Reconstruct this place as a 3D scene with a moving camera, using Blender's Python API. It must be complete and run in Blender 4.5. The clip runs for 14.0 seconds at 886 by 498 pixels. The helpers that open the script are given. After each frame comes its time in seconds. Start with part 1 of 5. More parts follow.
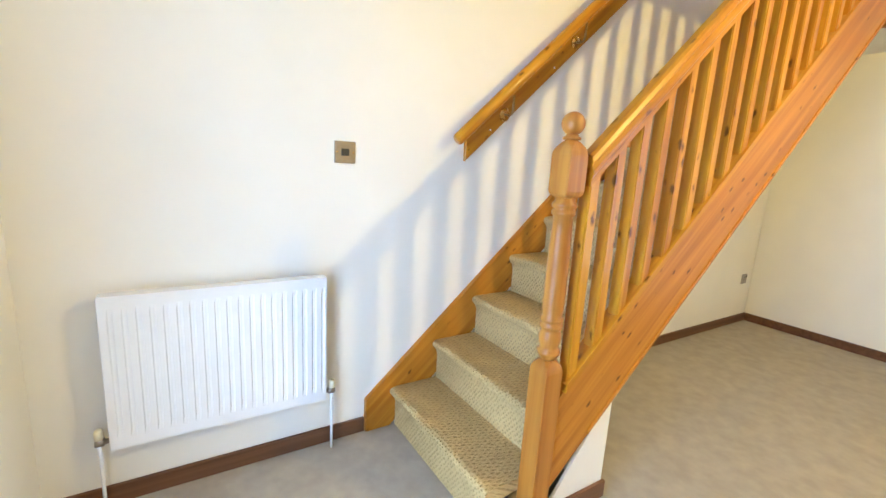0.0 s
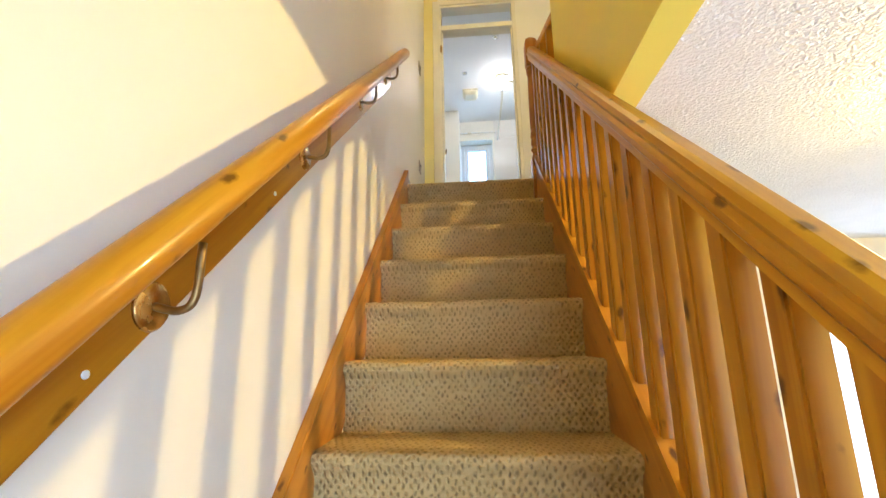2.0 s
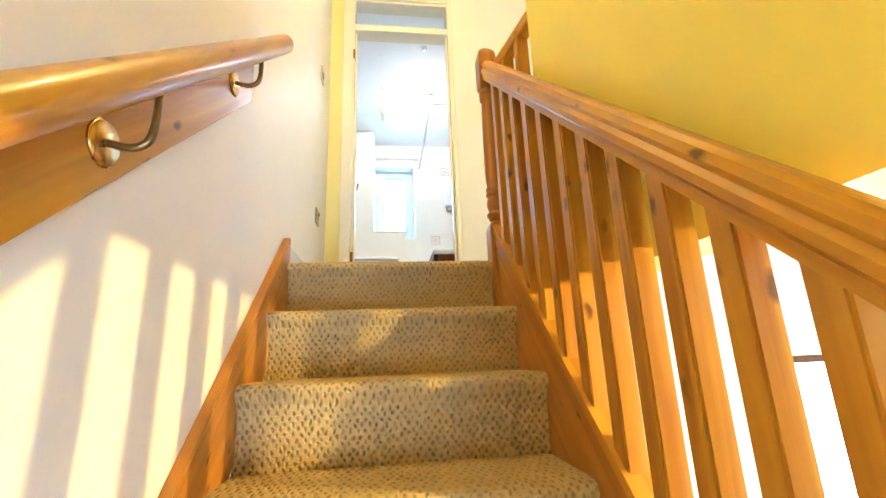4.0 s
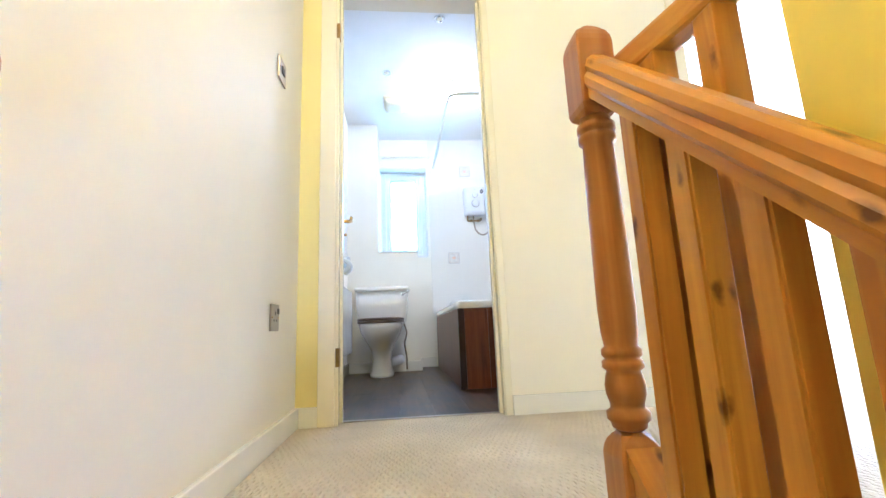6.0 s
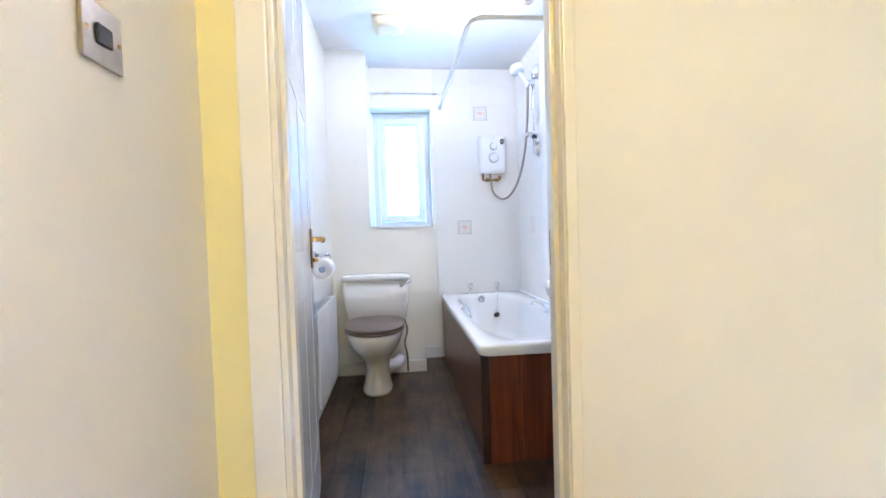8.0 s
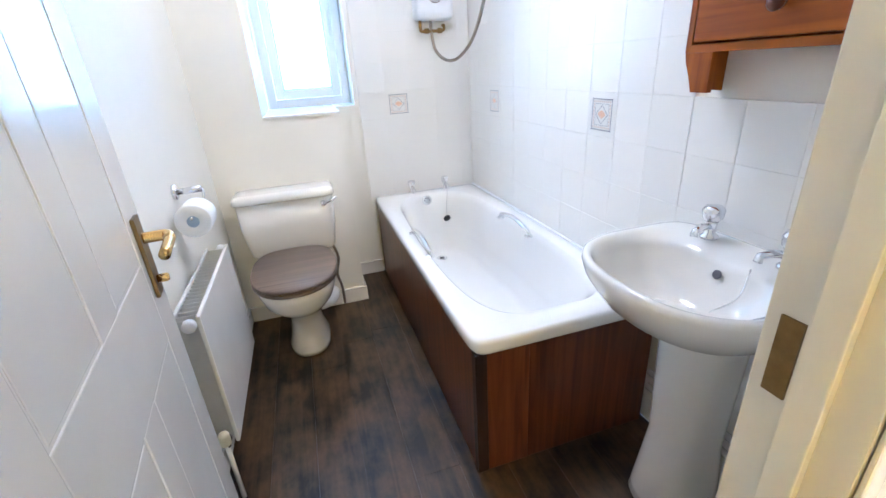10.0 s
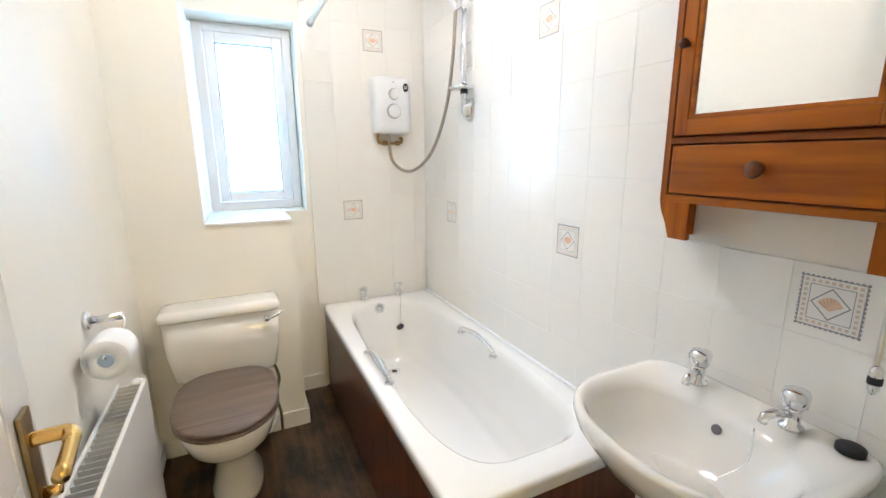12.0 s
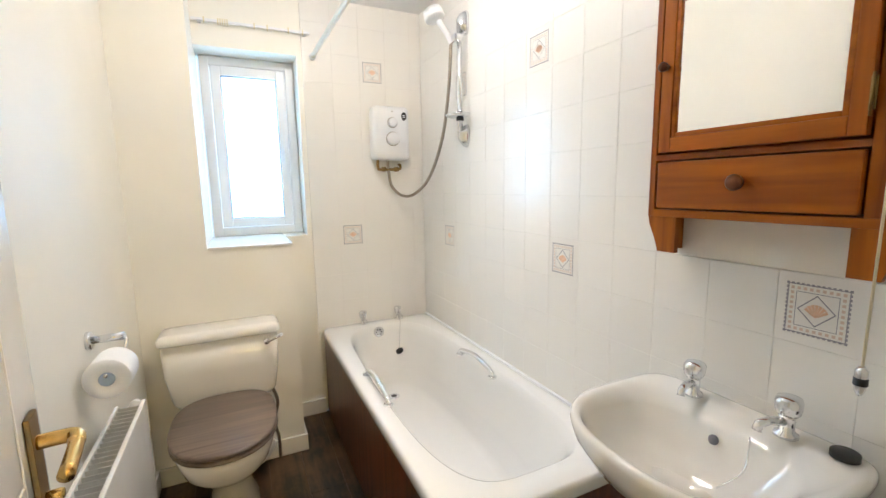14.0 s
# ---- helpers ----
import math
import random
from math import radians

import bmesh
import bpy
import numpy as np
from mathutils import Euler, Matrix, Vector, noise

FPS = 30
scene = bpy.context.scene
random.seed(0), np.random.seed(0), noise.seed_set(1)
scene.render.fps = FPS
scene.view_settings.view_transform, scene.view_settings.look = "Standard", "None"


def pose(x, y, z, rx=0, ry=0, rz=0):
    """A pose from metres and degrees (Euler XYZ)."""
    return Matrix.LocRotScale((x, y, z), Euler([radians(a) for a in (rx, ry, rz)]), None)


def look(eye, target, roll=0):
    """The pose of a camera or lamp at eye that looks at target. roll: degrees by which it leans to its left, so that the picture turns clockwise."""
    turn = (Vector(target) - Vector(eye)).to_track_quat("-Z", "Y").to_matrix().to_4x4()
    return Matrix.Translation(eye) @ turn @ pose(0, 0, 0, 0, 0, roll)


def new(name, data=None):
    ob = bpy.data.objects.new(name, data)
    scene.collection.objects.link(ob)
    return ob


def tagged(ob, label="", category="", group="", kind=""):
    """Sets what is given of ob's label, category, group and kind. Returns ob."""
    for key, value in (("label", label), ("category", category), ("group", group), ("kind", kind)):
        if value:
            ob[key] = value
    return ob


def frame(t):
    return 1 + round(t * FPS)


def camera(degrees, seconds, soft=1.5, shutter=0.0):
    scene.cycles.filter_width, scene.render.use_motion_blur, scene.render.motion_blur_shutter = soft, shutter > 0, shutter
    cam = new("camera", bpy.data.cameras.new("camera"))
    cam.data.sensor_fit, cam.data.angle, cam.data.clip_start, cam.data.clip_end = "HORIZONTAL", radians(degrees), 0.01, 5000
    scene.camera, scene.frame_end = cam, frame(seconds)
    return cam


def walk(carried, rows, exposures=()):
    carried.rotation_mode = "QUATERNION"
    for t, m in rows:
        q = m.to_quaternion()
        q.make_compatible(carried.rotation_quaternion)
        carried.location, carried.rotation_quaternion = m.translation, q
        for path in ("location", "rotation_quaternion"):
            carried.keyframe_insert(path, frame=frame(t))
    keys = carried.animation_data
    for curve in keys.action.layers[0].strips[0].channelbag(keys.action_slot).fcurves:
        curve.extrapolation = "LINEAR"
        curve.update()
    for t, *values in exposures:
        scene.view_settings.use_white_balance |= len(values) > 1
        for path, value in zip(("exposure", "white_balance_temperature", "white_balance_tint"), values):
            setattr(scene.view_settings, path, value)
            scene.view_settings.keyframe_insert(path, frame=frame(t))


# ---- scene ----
cam = camera(92.0, 14.0)
PATH = [
    (0, (1.708, -3.256, -1.154), (0.048, -2.211, -1.542), 3.3),
    (0.5, (1.27, -3.155, -1.161), (-0.332, -2.013, -1.517), 2.7),
    (0.8, (1.025, -3.011, -1.111), (-0.346, -1.581, -1.385), 3.2),
    (1, (0.9, -2.906, -1.109), (-0.247, -1.271, -1.22), 3.0),
    (1.2, (0.753, -2.804, -1.092), (-0.091, -0.991, -1.071), 1.5),
    (1.5, (0.619, -2.645, -1.048), (0.166, -0.711, -0.818), -0.2),
    (2, (0.44, -2.402, -0.957), (0.274, -0.458, -0.517), -0.9),
    (2.2, (0.415, -2.266, -0.934), (0.319, -0.329, -0.446), -0.0),
    (4.3, (0.388, -1.462, -0.26), (0.653, 0.456, 0.24), -2.7),
    (4.5, (0.402, -1.392, -0.202), (0.653, 0.524, 0.312), -3.3),
    (5, (0.426, -1.174, -0.008), (0.651, 0.755, 0.466), -3.4),
    (5.5, (0.452, -0.974, 0.215), (0.657, 0.968, 0.645), -3.0),
    (5.9, (0.424, -0.792, 0.32), (0.622, 1.158, 0.717), -2.6),
    (6, (0.414, -0.745, 0.349), (0.614, 1.211, 0.716), -2.4),
    (6.5, (0.444, -0.541, 0.537), (0.638, 1.422, 0.868), -1.8),
    (7, (0.44, -0.324, 0.695), (0.604, 1.661, 0.867), -1.3),
    (7.5, (0.444, -0.15, 0.856), (0.619, 1.842, 0.897), -1.7),
    (8, (0.424, 0.030, 0.985), (0.620, 1.985, 0.922), -1.8),
    (8.3, (0.419, 0.163, 1.087), (0.76, 2.132, 1.0), -1.3),
    (8.6, (0.419, 0.289, 1.166), (0.866, 2.227, 0.955), -1.0),
    (9, (0.424, 0.491, 1.231), (0.846, 2.375, 0.709), -1.8),
    (11.3, (0.351, 1.042, 1.239), (1.105, 2.692, 0.398), -2.3),
    (11.5, (0.355, 1.045, 1.272), (1.146, 2.742, 0.571), -1.5),
    (12, (0.36, 1.038, 1.336), (1.203, 2.803, 0.916), -0.4),
    (12.5, (0.37, 1.032, 1.395), (1.233, 2.831, 1.263), 0.0),
    (13, (0.366, 1.024, 1.424), (1.239, 2.824, 1.43), 0.0),
    (13.5, (0.37, 1.02, 1.415), (1.239, 2.822, 1.434), -0.3),
    (14, (0.352, 1.001, 1.309), (1.206, 2.786, 1.022), -1.0),
]
EXPOSURE = [(0, -0.30, 5450, 15), (0.6, -0.37, 5350, 14), (1.0, -0.34, 5700, 16), (1.5, -0.28, 5700, 15), (2.2, 0.05, 5750, 14), (4.3, 0.86, 5350, 12), (5.0, 0.92, 5150, 12), (5.5, 0.86, 4900, 14), (6.5, 0.70, 4750, 18), (8.6, 0.56, 4900, 22), (9.2, 0.56, 4950, 21), (11.3, 0.90, 5650, 18), (12.0, 0.50, 6000, 17), (13.0, 0.28, 6450, 17), (14.0, 0.33, 6350, 17)]
walk(cam, [(t, look(eye, target, roll)) for t, eye, target, roll in PATH], EXPOSURE)

# ---------- light ----------
world = bpy.data.worlds.new("sky_world")
scene.world = world
world.use_nodes = True
wn = world.node_tree
sky = wn.nodes.new("ShaderNodeTexSky")
sky.sky_type = 'NISHITA'
sky.sun_disc = False
sky.sun_elevation = radians(32)
sky.sun_rotation = radians(60)
wn.nodes["Background"].inputs[1].default_value = 0.10
wn.links.new(sky.outputs[0], wn.nodes["Background"].inputs[0])


def lamp(name, kind, loc, power, colour, size=0.1, aim=None, size_y=None):
    d = bpy.data.lights.new(name, kind)
    d.energy, d.color = power, colour
    ob = new(name, d)
    if kind == 'AREA':
        d.shape = 'RECTANGLE'
        d.size, d.size_y = size, size_y or size
        ob.matrix_world = look(loc, aim)
    else:
        d.shadow_soft_size = size
        ob.location = loc
    return ob


sun = bpy.data.lights.new("sun", 'SUN')
sun.energy, sun.angle, sun.color = 1.0, radians(12), (1.0, 0.96, 0.90)
new("sun", sun).rotation_euler = (radians(58), 0, radians(150))
lamp("living_room_bulb", 'POINT', (2.09, -1.29, -0.213), 140, (1.0, 0.73, 0.21), 0.02)
lamp("landing_bulb", 'POINT', (0.46, -0.62, 2.16), 27, (1.0, 0.74, 0.24), 0.05)
lamp("bathroom_bulb", 'AREA', (0.805, 2.40, 2.145), 2.4, (1.0, 0.94, 0.85), 0.17, (0.806, 2.40, 0.0)).data.spread = radians(92)
lamp("patio_daylight", 'AREA', (3.55, 1.30, -1.4), 36, (0.76, 0.88, 1.0), 1.40, (3.3, -1.0, -0.9), 1.95)
lamp("window_daylight", 'AREA', (0.463, 3.73, 1.53), 7.5, (0.36, 0.70, 1.0), 0.46, (0.463, 2.0, 1.5), 0.94)
lamp("front_daylight", 'AREA', (1.25, -3.84, -1.55), 54, (0.54, 0.74, 1.0), 0.88, (0.55, -1.5, -1.8), 1.6)
lamp("bedroom_daylight", 'AREA', (3.3, 4.03, 1.45), 420, (0.92, 0.95, 1.0), 1.55, (2.6, 1.0, 1.2), 1.05)


# ---------- materials ----------
def mat(name, colour, rough=0.6, metal=0.0, var=0.0, scale=8.0, bump=0.0, bump_scale=200.0, coat=0.0, bump_dist=0.002, emit=None, detail=4.0):
    m = bpy.data.materials.new(name)
    m.use_nodes = True
    t = m.node_tree
    b = t.nodes["Principled BSDF"]
    b.inputs["Roughness"].default_value = rough
    b.inputs["Metallic"].default_value = metal
    b.inputs["Coat Weight"].default_value = coat
    b.inputs["Base Color"].default_value = (*colour, 1)
    co = t.nodes.new("ShaderNodeTexCoord")
    if var:
        n = t.nodes.new("ShaderNodeTexNoise")
        n.inputs["Scale"].default_value = scale
        n.inputs["Detail"].default_value = 6
        r = t.nodes.new("ShaderNodeValToRGB")
        r.color_ramp.elements[0].position, r.color_ramp.elements[1].position = 0.3, 0.7
        r.color_ramp.elements[0].color = (*[c * (1 - var) for c in colour], 1)
        r.color_ramp.elements[1].color = (*[min(1, c * (1 + var * 0.6)) for c in colour], 1)
        t.links.new(co.outputs["Object"], n.inputs["Vector"])
        t.links.new(n.outputs["Fac"], r.inputs["Fac"])
        t.links.new(r.outputs["Color"], b.inputs["Base Color"])
        q = t.nodes.new("ShaderNodeMapRange")
        q.inputs["To Min"].default_value, q.inputs["To Max"].default_value = max(0, rough - 0.06), min(1, rough + 0.08)
        t.links.new(n.outputs["Fac"], q.inputs["Value"])
        t.links.new(q.outputs["Result"], b.inputs["Roughness"])
    if bump:
        n2 = t.nodes.new("ShaderNodeTexNoise")
        n2.inputs["Scale"].default_value = bump_scale
        n2.inputs["Detail"].default_value = detail
        bp = t.nodes.new("ShaderNodeBump")
        bp.inputs["Strength"].default_value = bump
        bp.inputs["Distance"].default_value = bump_dist
        t.links.new(co.outputs["Object"], n2.inputs["Vector"])
        t.links.new(n2.outputs["Fac"], bp.inputs["Height"])
        t.links.new(bp.outputs["Normal"], b.inputs["Normal"])
    if emit:
        b.inputs["Emission Color"].default_value = (*emit[0], 1)
        b.inputs["Emission Strength"].default_value = emit[1]
    return m


def wood(name, light, dark, turn=(0, 0, 0), rough=0.30, knots=0.0, grain=1.0, coat=0.16):
    """Varnished wood; its grain runs along z before the turn (degrees)."""
    m = bpy.data.materials.new(name)
    m.use_nodes = True
    t = m.node_tree
    L = t.links.new
    b = t.nodes["Principled BSDF"]
    b.inputs["Roughness"].default_value = rough
    b.inputs["Coat Weight"].default_value = coat
    b.inputs["Coat Roughness"].default_value = 0.08
    b.inputs["Specular IOR Level"].default_value = 0.25
    co = t.nodes.new("ShaderNodeTexCoord")
    info = t.nodes.new("ShaderNodeObjectInfo")
    shift = t.nodes.new("ShaderNodeVectorMath")
    shift.operation = 'MULTIPLY_ADD'
    comb = t.nodes.new("ShaderNodeCombineXYZ")
    for i in range(3):
        L(info.outputs["Random"], comb.inputs[i])
    L(comb.outputs[0], shift.inputs[0])
    shift.inputs[1].default_value = (3.7, 5.3, 9.1)
    L(co.outputs["Object"], shift.inputs[2])
    rot = t.nodes.new("ShaderNodeMapping")
    rot.inputs["Rotation"].default_value = [radians(a) for a in turn]
    L(shift.outputs[0], rot.inputs["Vector"])
    mp = t.nodes.new("ShaderNodeMapping")
    mp.inputs["Scale"].default_value = (26 * grain, 26 * grain, 1.3 * grain)
    L(rot.outputs[0], mp.inputs["Vector"])
    n = t.nodes.new("ShaderNodeTexNoise")
    n.inputs["Scale"].default_value, n.inputs["Detail"].default_value, n.inputs["Distortion"].default_value = 1.0, 5, 0.6
    L(mp.outputs[0], n.inputs["Vector"])
    r = t.nodes.new("ShaderNodeValToRGB")
    r.color_ramp.elements[0].position, r.color_ramp.elements[1].position = 0.34, 0.66
    r.color_ramp.elements[0].color, r.color_ramp.elements[1].color = (*dark, 1), (*light, 1)
    L(n.outputs["Fac"], r.inputs["Fac"])
    out = r.outputs["Color"]
    if knots:
        mk = t.nodes.new("ShaderNodeMapping")
        mk.inputs["Scale"].default_value = (19, 19, 8.5)
        kn = t.nodes.new("ShaderNodeTexNoise")
        kn.inputs["Scale"].default_value, kn.inputs["Detail"].default_value = 45, 3
        L(rot.outputs[0], kn.inputs["Vector"])
        kw = t.nodes.new("ShaderNodeVectorMath")
        kw.operation = 'MULTIPLY_ADD'
        L(kn.outputs["Color"], kw.inputs[0])
        kw.inputs[1].default_value = (0.013, 0.013, 0.03)
        L(rot.outputs[0], kw.inputs[2])
        L(kw.outputs[0], mk.inputs["Vector"])
        v = t.nodes.new("ShaderNodeTexVoronoi")
        v.inputs["Scale"].default_value = 1.0
        L(mk.outputs[0], v.inputs["Vector"])
        kr = t.nodes.new("ShaderNodeMapRange")
        kr.inputs["From Min"].default_value, kr.inputs["From Max"].default_value = knots * 0.45, knots
        kr.inputs["To Min"].default_value, kr.inputs["To Max"].default_value = 0.85, 0.0
        L(v.outputs["Distance"], kr.inputs["Value"])
        mx = t.nodes.new("ShaderNodeMix")
        mx.data_type = 'RGBA'
        L(kr.outputs[0], mx.inputs["Factor"])
        L(out, mx.inputs["A"])
        mx.inputs["B"].default_value = (dark[0] * 0.20, dark[1] * 0.13, dark[2] * 0.15, 1)
        out = mx.outputs["Result"]
    L(out, b.inputs["Base Color"])
    bp = t.nodes.new("ShaderNodeBump")
    bp.inputs["Strength"].default_value, bp.inputs["Distance"].default_value = 0.12, 0.001
    L(n.outputs["Fac"], bp.inputs["Height"])
    L(bp.outputs["Normal"], b.inputs["Normal"])
    return m


def carpet(name, colour, dots=True):
    """Short looped carpet with rows of small sunk dots."""
    m = bpy.data.materials.new(name)
    m.use_nodes = True
    t = m.node_tree
    L = t.links.new
    b = t.nodes["Principled BSDF"]
    b.inputs["Roughness"].default_value = 0.95
    b.inputs["Specular IOR Level"].default_value = 0.15
    co = t.nodes.new("ShaderNodeTexCoord")
    sep = t.nodes.new("ShaderNodeSeparateXYZ")
    L(co.outputs["Object"], sep.inputs[0])
    add = t.nodes.new("ShaderNodeMath")
    add.operation = 'MULTIPLY_ADD'
    L(sep.outputs["Y"], add.inputs[0])
    add.inputs[1].default_value = 0.55
    L(sep.outputs["Z"], add.inputs[2])
    cb = t.nodes.new("ShaderNodeCombineXYZ")
    L(sep.outputs["X"], cb.inputs[0])
    L(add.outputs[0], cb.inputs[1])
    mp = t.nodes.new("ShaderNodeMapping")
    mp.inputs["Rotation"].default_value = (0, 0, radians(45))
    mp.inputs["Scale"].default_value = (74, 56, 56)
    L(cb.outputs[0], mp.inputs["Vector"])
    wob = t.nodes.new("ShaderNodeTexNoise")
    wob.inputs["Scale"].default_value = 40
    L(cb.outputs[0], wob.inputs["Vector"])
    wa = t.nodes.new("ShaderNodeVectorMath")
    wa.operation = 'MULTIPLY_ADD'
    L(wob.outputs["Color"], wa.inputs[0])
    wa.inputs[1].default_value = (0.9, 0.9, 0)
    L(mp.outputs[0], wa.inputs[2])
    v = t.nodes.new("ShaderNodeTexVoronoi")
    v.voronoi_dimensions = '2D'
    v.inputs["Scale"].default_value = 1.0
    v.inputs["Randomness"].default_value = 0.3
    L(wa.outputs[0], v.inputs["Vector"])
    dr = t.nodes.new("ShaderNodeMapRange")
    dr.inputs["From Min"].default_value, dr.inputs["From Max"].default_value = 0.14, 0.40
    dr.inputs["To Min"].default_value = 0.0
    L(v.outputs["Distance"], dr.inputs["Value"])
    n = t.nodes.new("ShaderNodeTexNoise")
    n.inputs["Scale"].default_value, n.inputs["Detail"].default_value = 420, 3
    L(co.outputs["Object"], n.inputs["Vector"])
    big = t.nodes.new("ShaderNodeTexNoise")
    big.inputs["Scale"].default_value, big.inputs["Detail"].default_value = 3.0, 5
    L(co.outputs["Object"], big.inputs["Vector"])
    r = t.nodes.new("ShaderNodeValToRGB")
    r.color_ramp.elements[0].position, r.color_ramp.elements[1].position = 0.3, 0.7
    r.color_ramp.elements[0].color = (*[c * 0.82 for c in colour], 1)
    r.color_ramp.elements[1].color = (*[c * 1.1 for c in colour], 1)
    L(big.outputs["Fac"], r.inputs["Fac"])
    fl = t.nodes.new("ShaderNodeTexNoise")
    fl.inputs["Scale"].default_value, fl.inputs["Detail"].default_value = 60, 4
    L(co.outputs["Object"], fl.inputs["Vector"])
    soft = t.nodes.new("ShaderNodeMath")
    soft.operation = 'ADD'
    soft.use_clamp = True
    fm = t.nodes.new("ShaderNodeMapRange")
    fm.inputs["From Min"].default_value, fm.inputs["From Max"].default_value = 0.40, 0.70
    L(fl.outputs["Fac"], fm.inputs["Value"])
    L(dr.outputs[0], soft.inputs[0])
    L(fm.outputs[0], soft.inputs[1])
    mx = t.nodes.new("ShaderNodeMix")
    mx.data_type = 'RGBA'
    L(soft.outputs[0], mx.inputs["Factor"])
    mx.inputs["A"].default_value = (*[c * (0.58 if dots else 0.92) for c in colour], 1)
    L(r.outputs["Color"], mx.inputs["B"])
    L(mx.outputs["Result"], b.inputs["Base Color"])
    hs = t.nodes.new("ShaderNodeMath")
    hs.operation = 'MULTIPLY_ADD'
    L(n.outputs["Fac"], hs.inputs[0])
    hs.inputs[1].default_value = 0.6
    L(dr.outputs[0], hs.inputs[2])
    bp = t.nodes.new("ShaderNodeBump")
    bp.inputs["Strength"].default_value, bp.inputs["Distance"].default_value = 0.9, 0.006
    L(hs.outputs[0], bp.inputs["Height"])
    L(bp.outputs["Normal"], b.inputs["Normal"])
    return m


def planks(name):
    """Dark worn wood-look vinyl in boards that run along y."""
    m = bpy.data.materials.new(name)
    m.use_nodes = True
    t = m.node_tree
    L = t.links.new
    b = t.nodes["Principled BSDF"]
    co = t.nodes.new("ShaderNodeTexCoord")
    mp = t.nodes.new("ShaderNodeMapping")
    mp.inputs["Scale"].default_value = (30, 2.2, 1)
    L(co.outputs["Object"], mp.inputs["Vector"])
    n = t.nodes.new("ShaderNodeTexNoise")
    n.inputs["Scale"].default_value, n.inputs["Detail"].default_value, n.inputs["Distortion"].default_value = 1.0, 8, 0.8
    L(mp.outputs[0], n.inputs["Vector"])
    big = t.nodes.new("ShaderNodeTexNoise")
    bm2 = t.nodes.new("ShaderNodeMapping")
    bm2.inputs["Scale"].default_value = (7, 4.2, 1)
    L(co.outputs["Object"], bm2.inputs["Vector"])
    big.inputs["Scale"].default_value, big.inputs["Detail"].default_value, big.inputs["Roughness"].default_value = 1.0, 9, 0.65
    L(bm2.outputs[0], big.inputs["Vector"])
    info = t.nodes.new("ShaderNodeObjectInfo")
    a = t.nodes.new("ShaderNodeMath")
    a.operation = 'MULTIPLY_ADD'
    L(big.outputs["Fac"], a.inputs[0])
    a.inputs[1].default_value, a.inputs[2].default_value = 1.1, 0.0
    sc = t.nodes.new("ShaderNodeMath")
    sc.operation = 'MULTIPLY_ADD'
    L(n.outputs["Fac"], sc.inputs[0])
    sc.inputs[1].default_value = 0.45
    L(a.outputs[0], sc.inputs[2])
    a2 = t.nodes.new("ShaderNodeMath")
    a2.operation = 'MULTIPLY_ADD'
    L(info.outputs["Random"], a2.inputs[0])
    a2.inputs[1].default_value = 0.05
    L(sc.outputs[0], a2.inputs[2])
    r = t.nodes.new("ShaderNodeValToRGB")
    r.color_ramp.elements[0].position, r.color_ramp.elements[1].position = 0.66, 1.0
    r.color_ramp.elements[0].color, r.color_ramp.elements[1].color = (0.004, 0.0028, 0.0018, 1), (0.11, 0.060, 0.025, 1)
    L(a2.outputs[0], r.inputs["Fac"])
    L(r.outputs["Color"], b.inputs["Base Color"])
    q = t.nodes.new("ShaderNodeMapRange")
    b.inputs["Specular IOR Level"].default_value = 0.5
    q.inputs["To Min"].default_value, q.inputs["To Max"].default_value = 0.30, 0.46
    L(big.outputs["Fac"], q.inputs["Value"])
    L(q.outputs[0], b.inputs["Roughness"])
    bp = t.nodes.new("ShaderNodeBump")
    bp.inputs["Strength"].default_value, bp.inputs["Distance"].default_value = 0.2, 0.001
    L(n.outputs["Fac"], bp.inputs["Height"])
    L(bp.outputs["Normal"], b.inputs["Normal"])
    return m


def glass(name, rough=0.0):
    m = bpy.data.materials.new(name)
    m.use_nodes = True
    b = m.node_tree.nodes["Principled BSDF"]
    b.inputs["Transmission Weight"].default_value = 1.0
    b.inputs["Roughness"].default_value = rough
    b.inputs["IOR"].default_value = 1.1
    b.inputs["Base Color"].default_value = (0.95, 0.98, 1, 1)
    return m


WALL = mat("cream_wall_paint", (0.84, 0.79, 0.67), 0.50, var=0.03, scale=3, bump=0.12, bump_scale=90)
# cream wall with the landing bulb's yellow light put into its base colour
LAMPYELLOWWALL = mat("lamp_yellowed_wall", (0.87, 0.70, 0.08), 0.42, var=0.03, scale=3, bump=0.12, bump_scale=90)
# same cream wall, tinted yellow as the corner looks under tungsten light
LAMPLITRETURN = mat("lamplit_return_wall", (0.84, 0.72, 0.28), 0.45, var=0.03, scale=3, bump=0.12, bump_scale=90)
WHITEWALL = mat("bathroom_wall_paint", (0.89, 0.86, 0.77), 0.45, var=0.03, scale=3, bump=0.1, bump_scale=90)
PALEWALL = mat("pale_bedroom_paint", (0.80, 0.80, 0.80), 0.6, var=0.03, scale=3)
ARTEX = mat("stippled_ceiling", (0.84, 0.83, 0.80), 0.7, var=0.03, scale=6, bump=0.9, bump_scale=95, bump_dist=0.012, detail=1.5)
CEIL = mat("white_ceiling_paint", (0.87, 0.87, 0.86), 0.7, var=0.02, scale=5, bump=0.25, bump_scale=140)
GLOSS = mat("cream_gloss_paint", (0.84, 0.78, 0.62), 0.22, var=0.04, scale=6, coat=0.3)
WHITEGLOSS = mat("white_gloss_paint", (0.84, 0.82, 0.77), 0.2, var=0.03, scale=6, coat=0.3)
PVC = mat("white_plastic", (0.83, 0.84, 0.85), 0.3, var=0.02, scale=10)
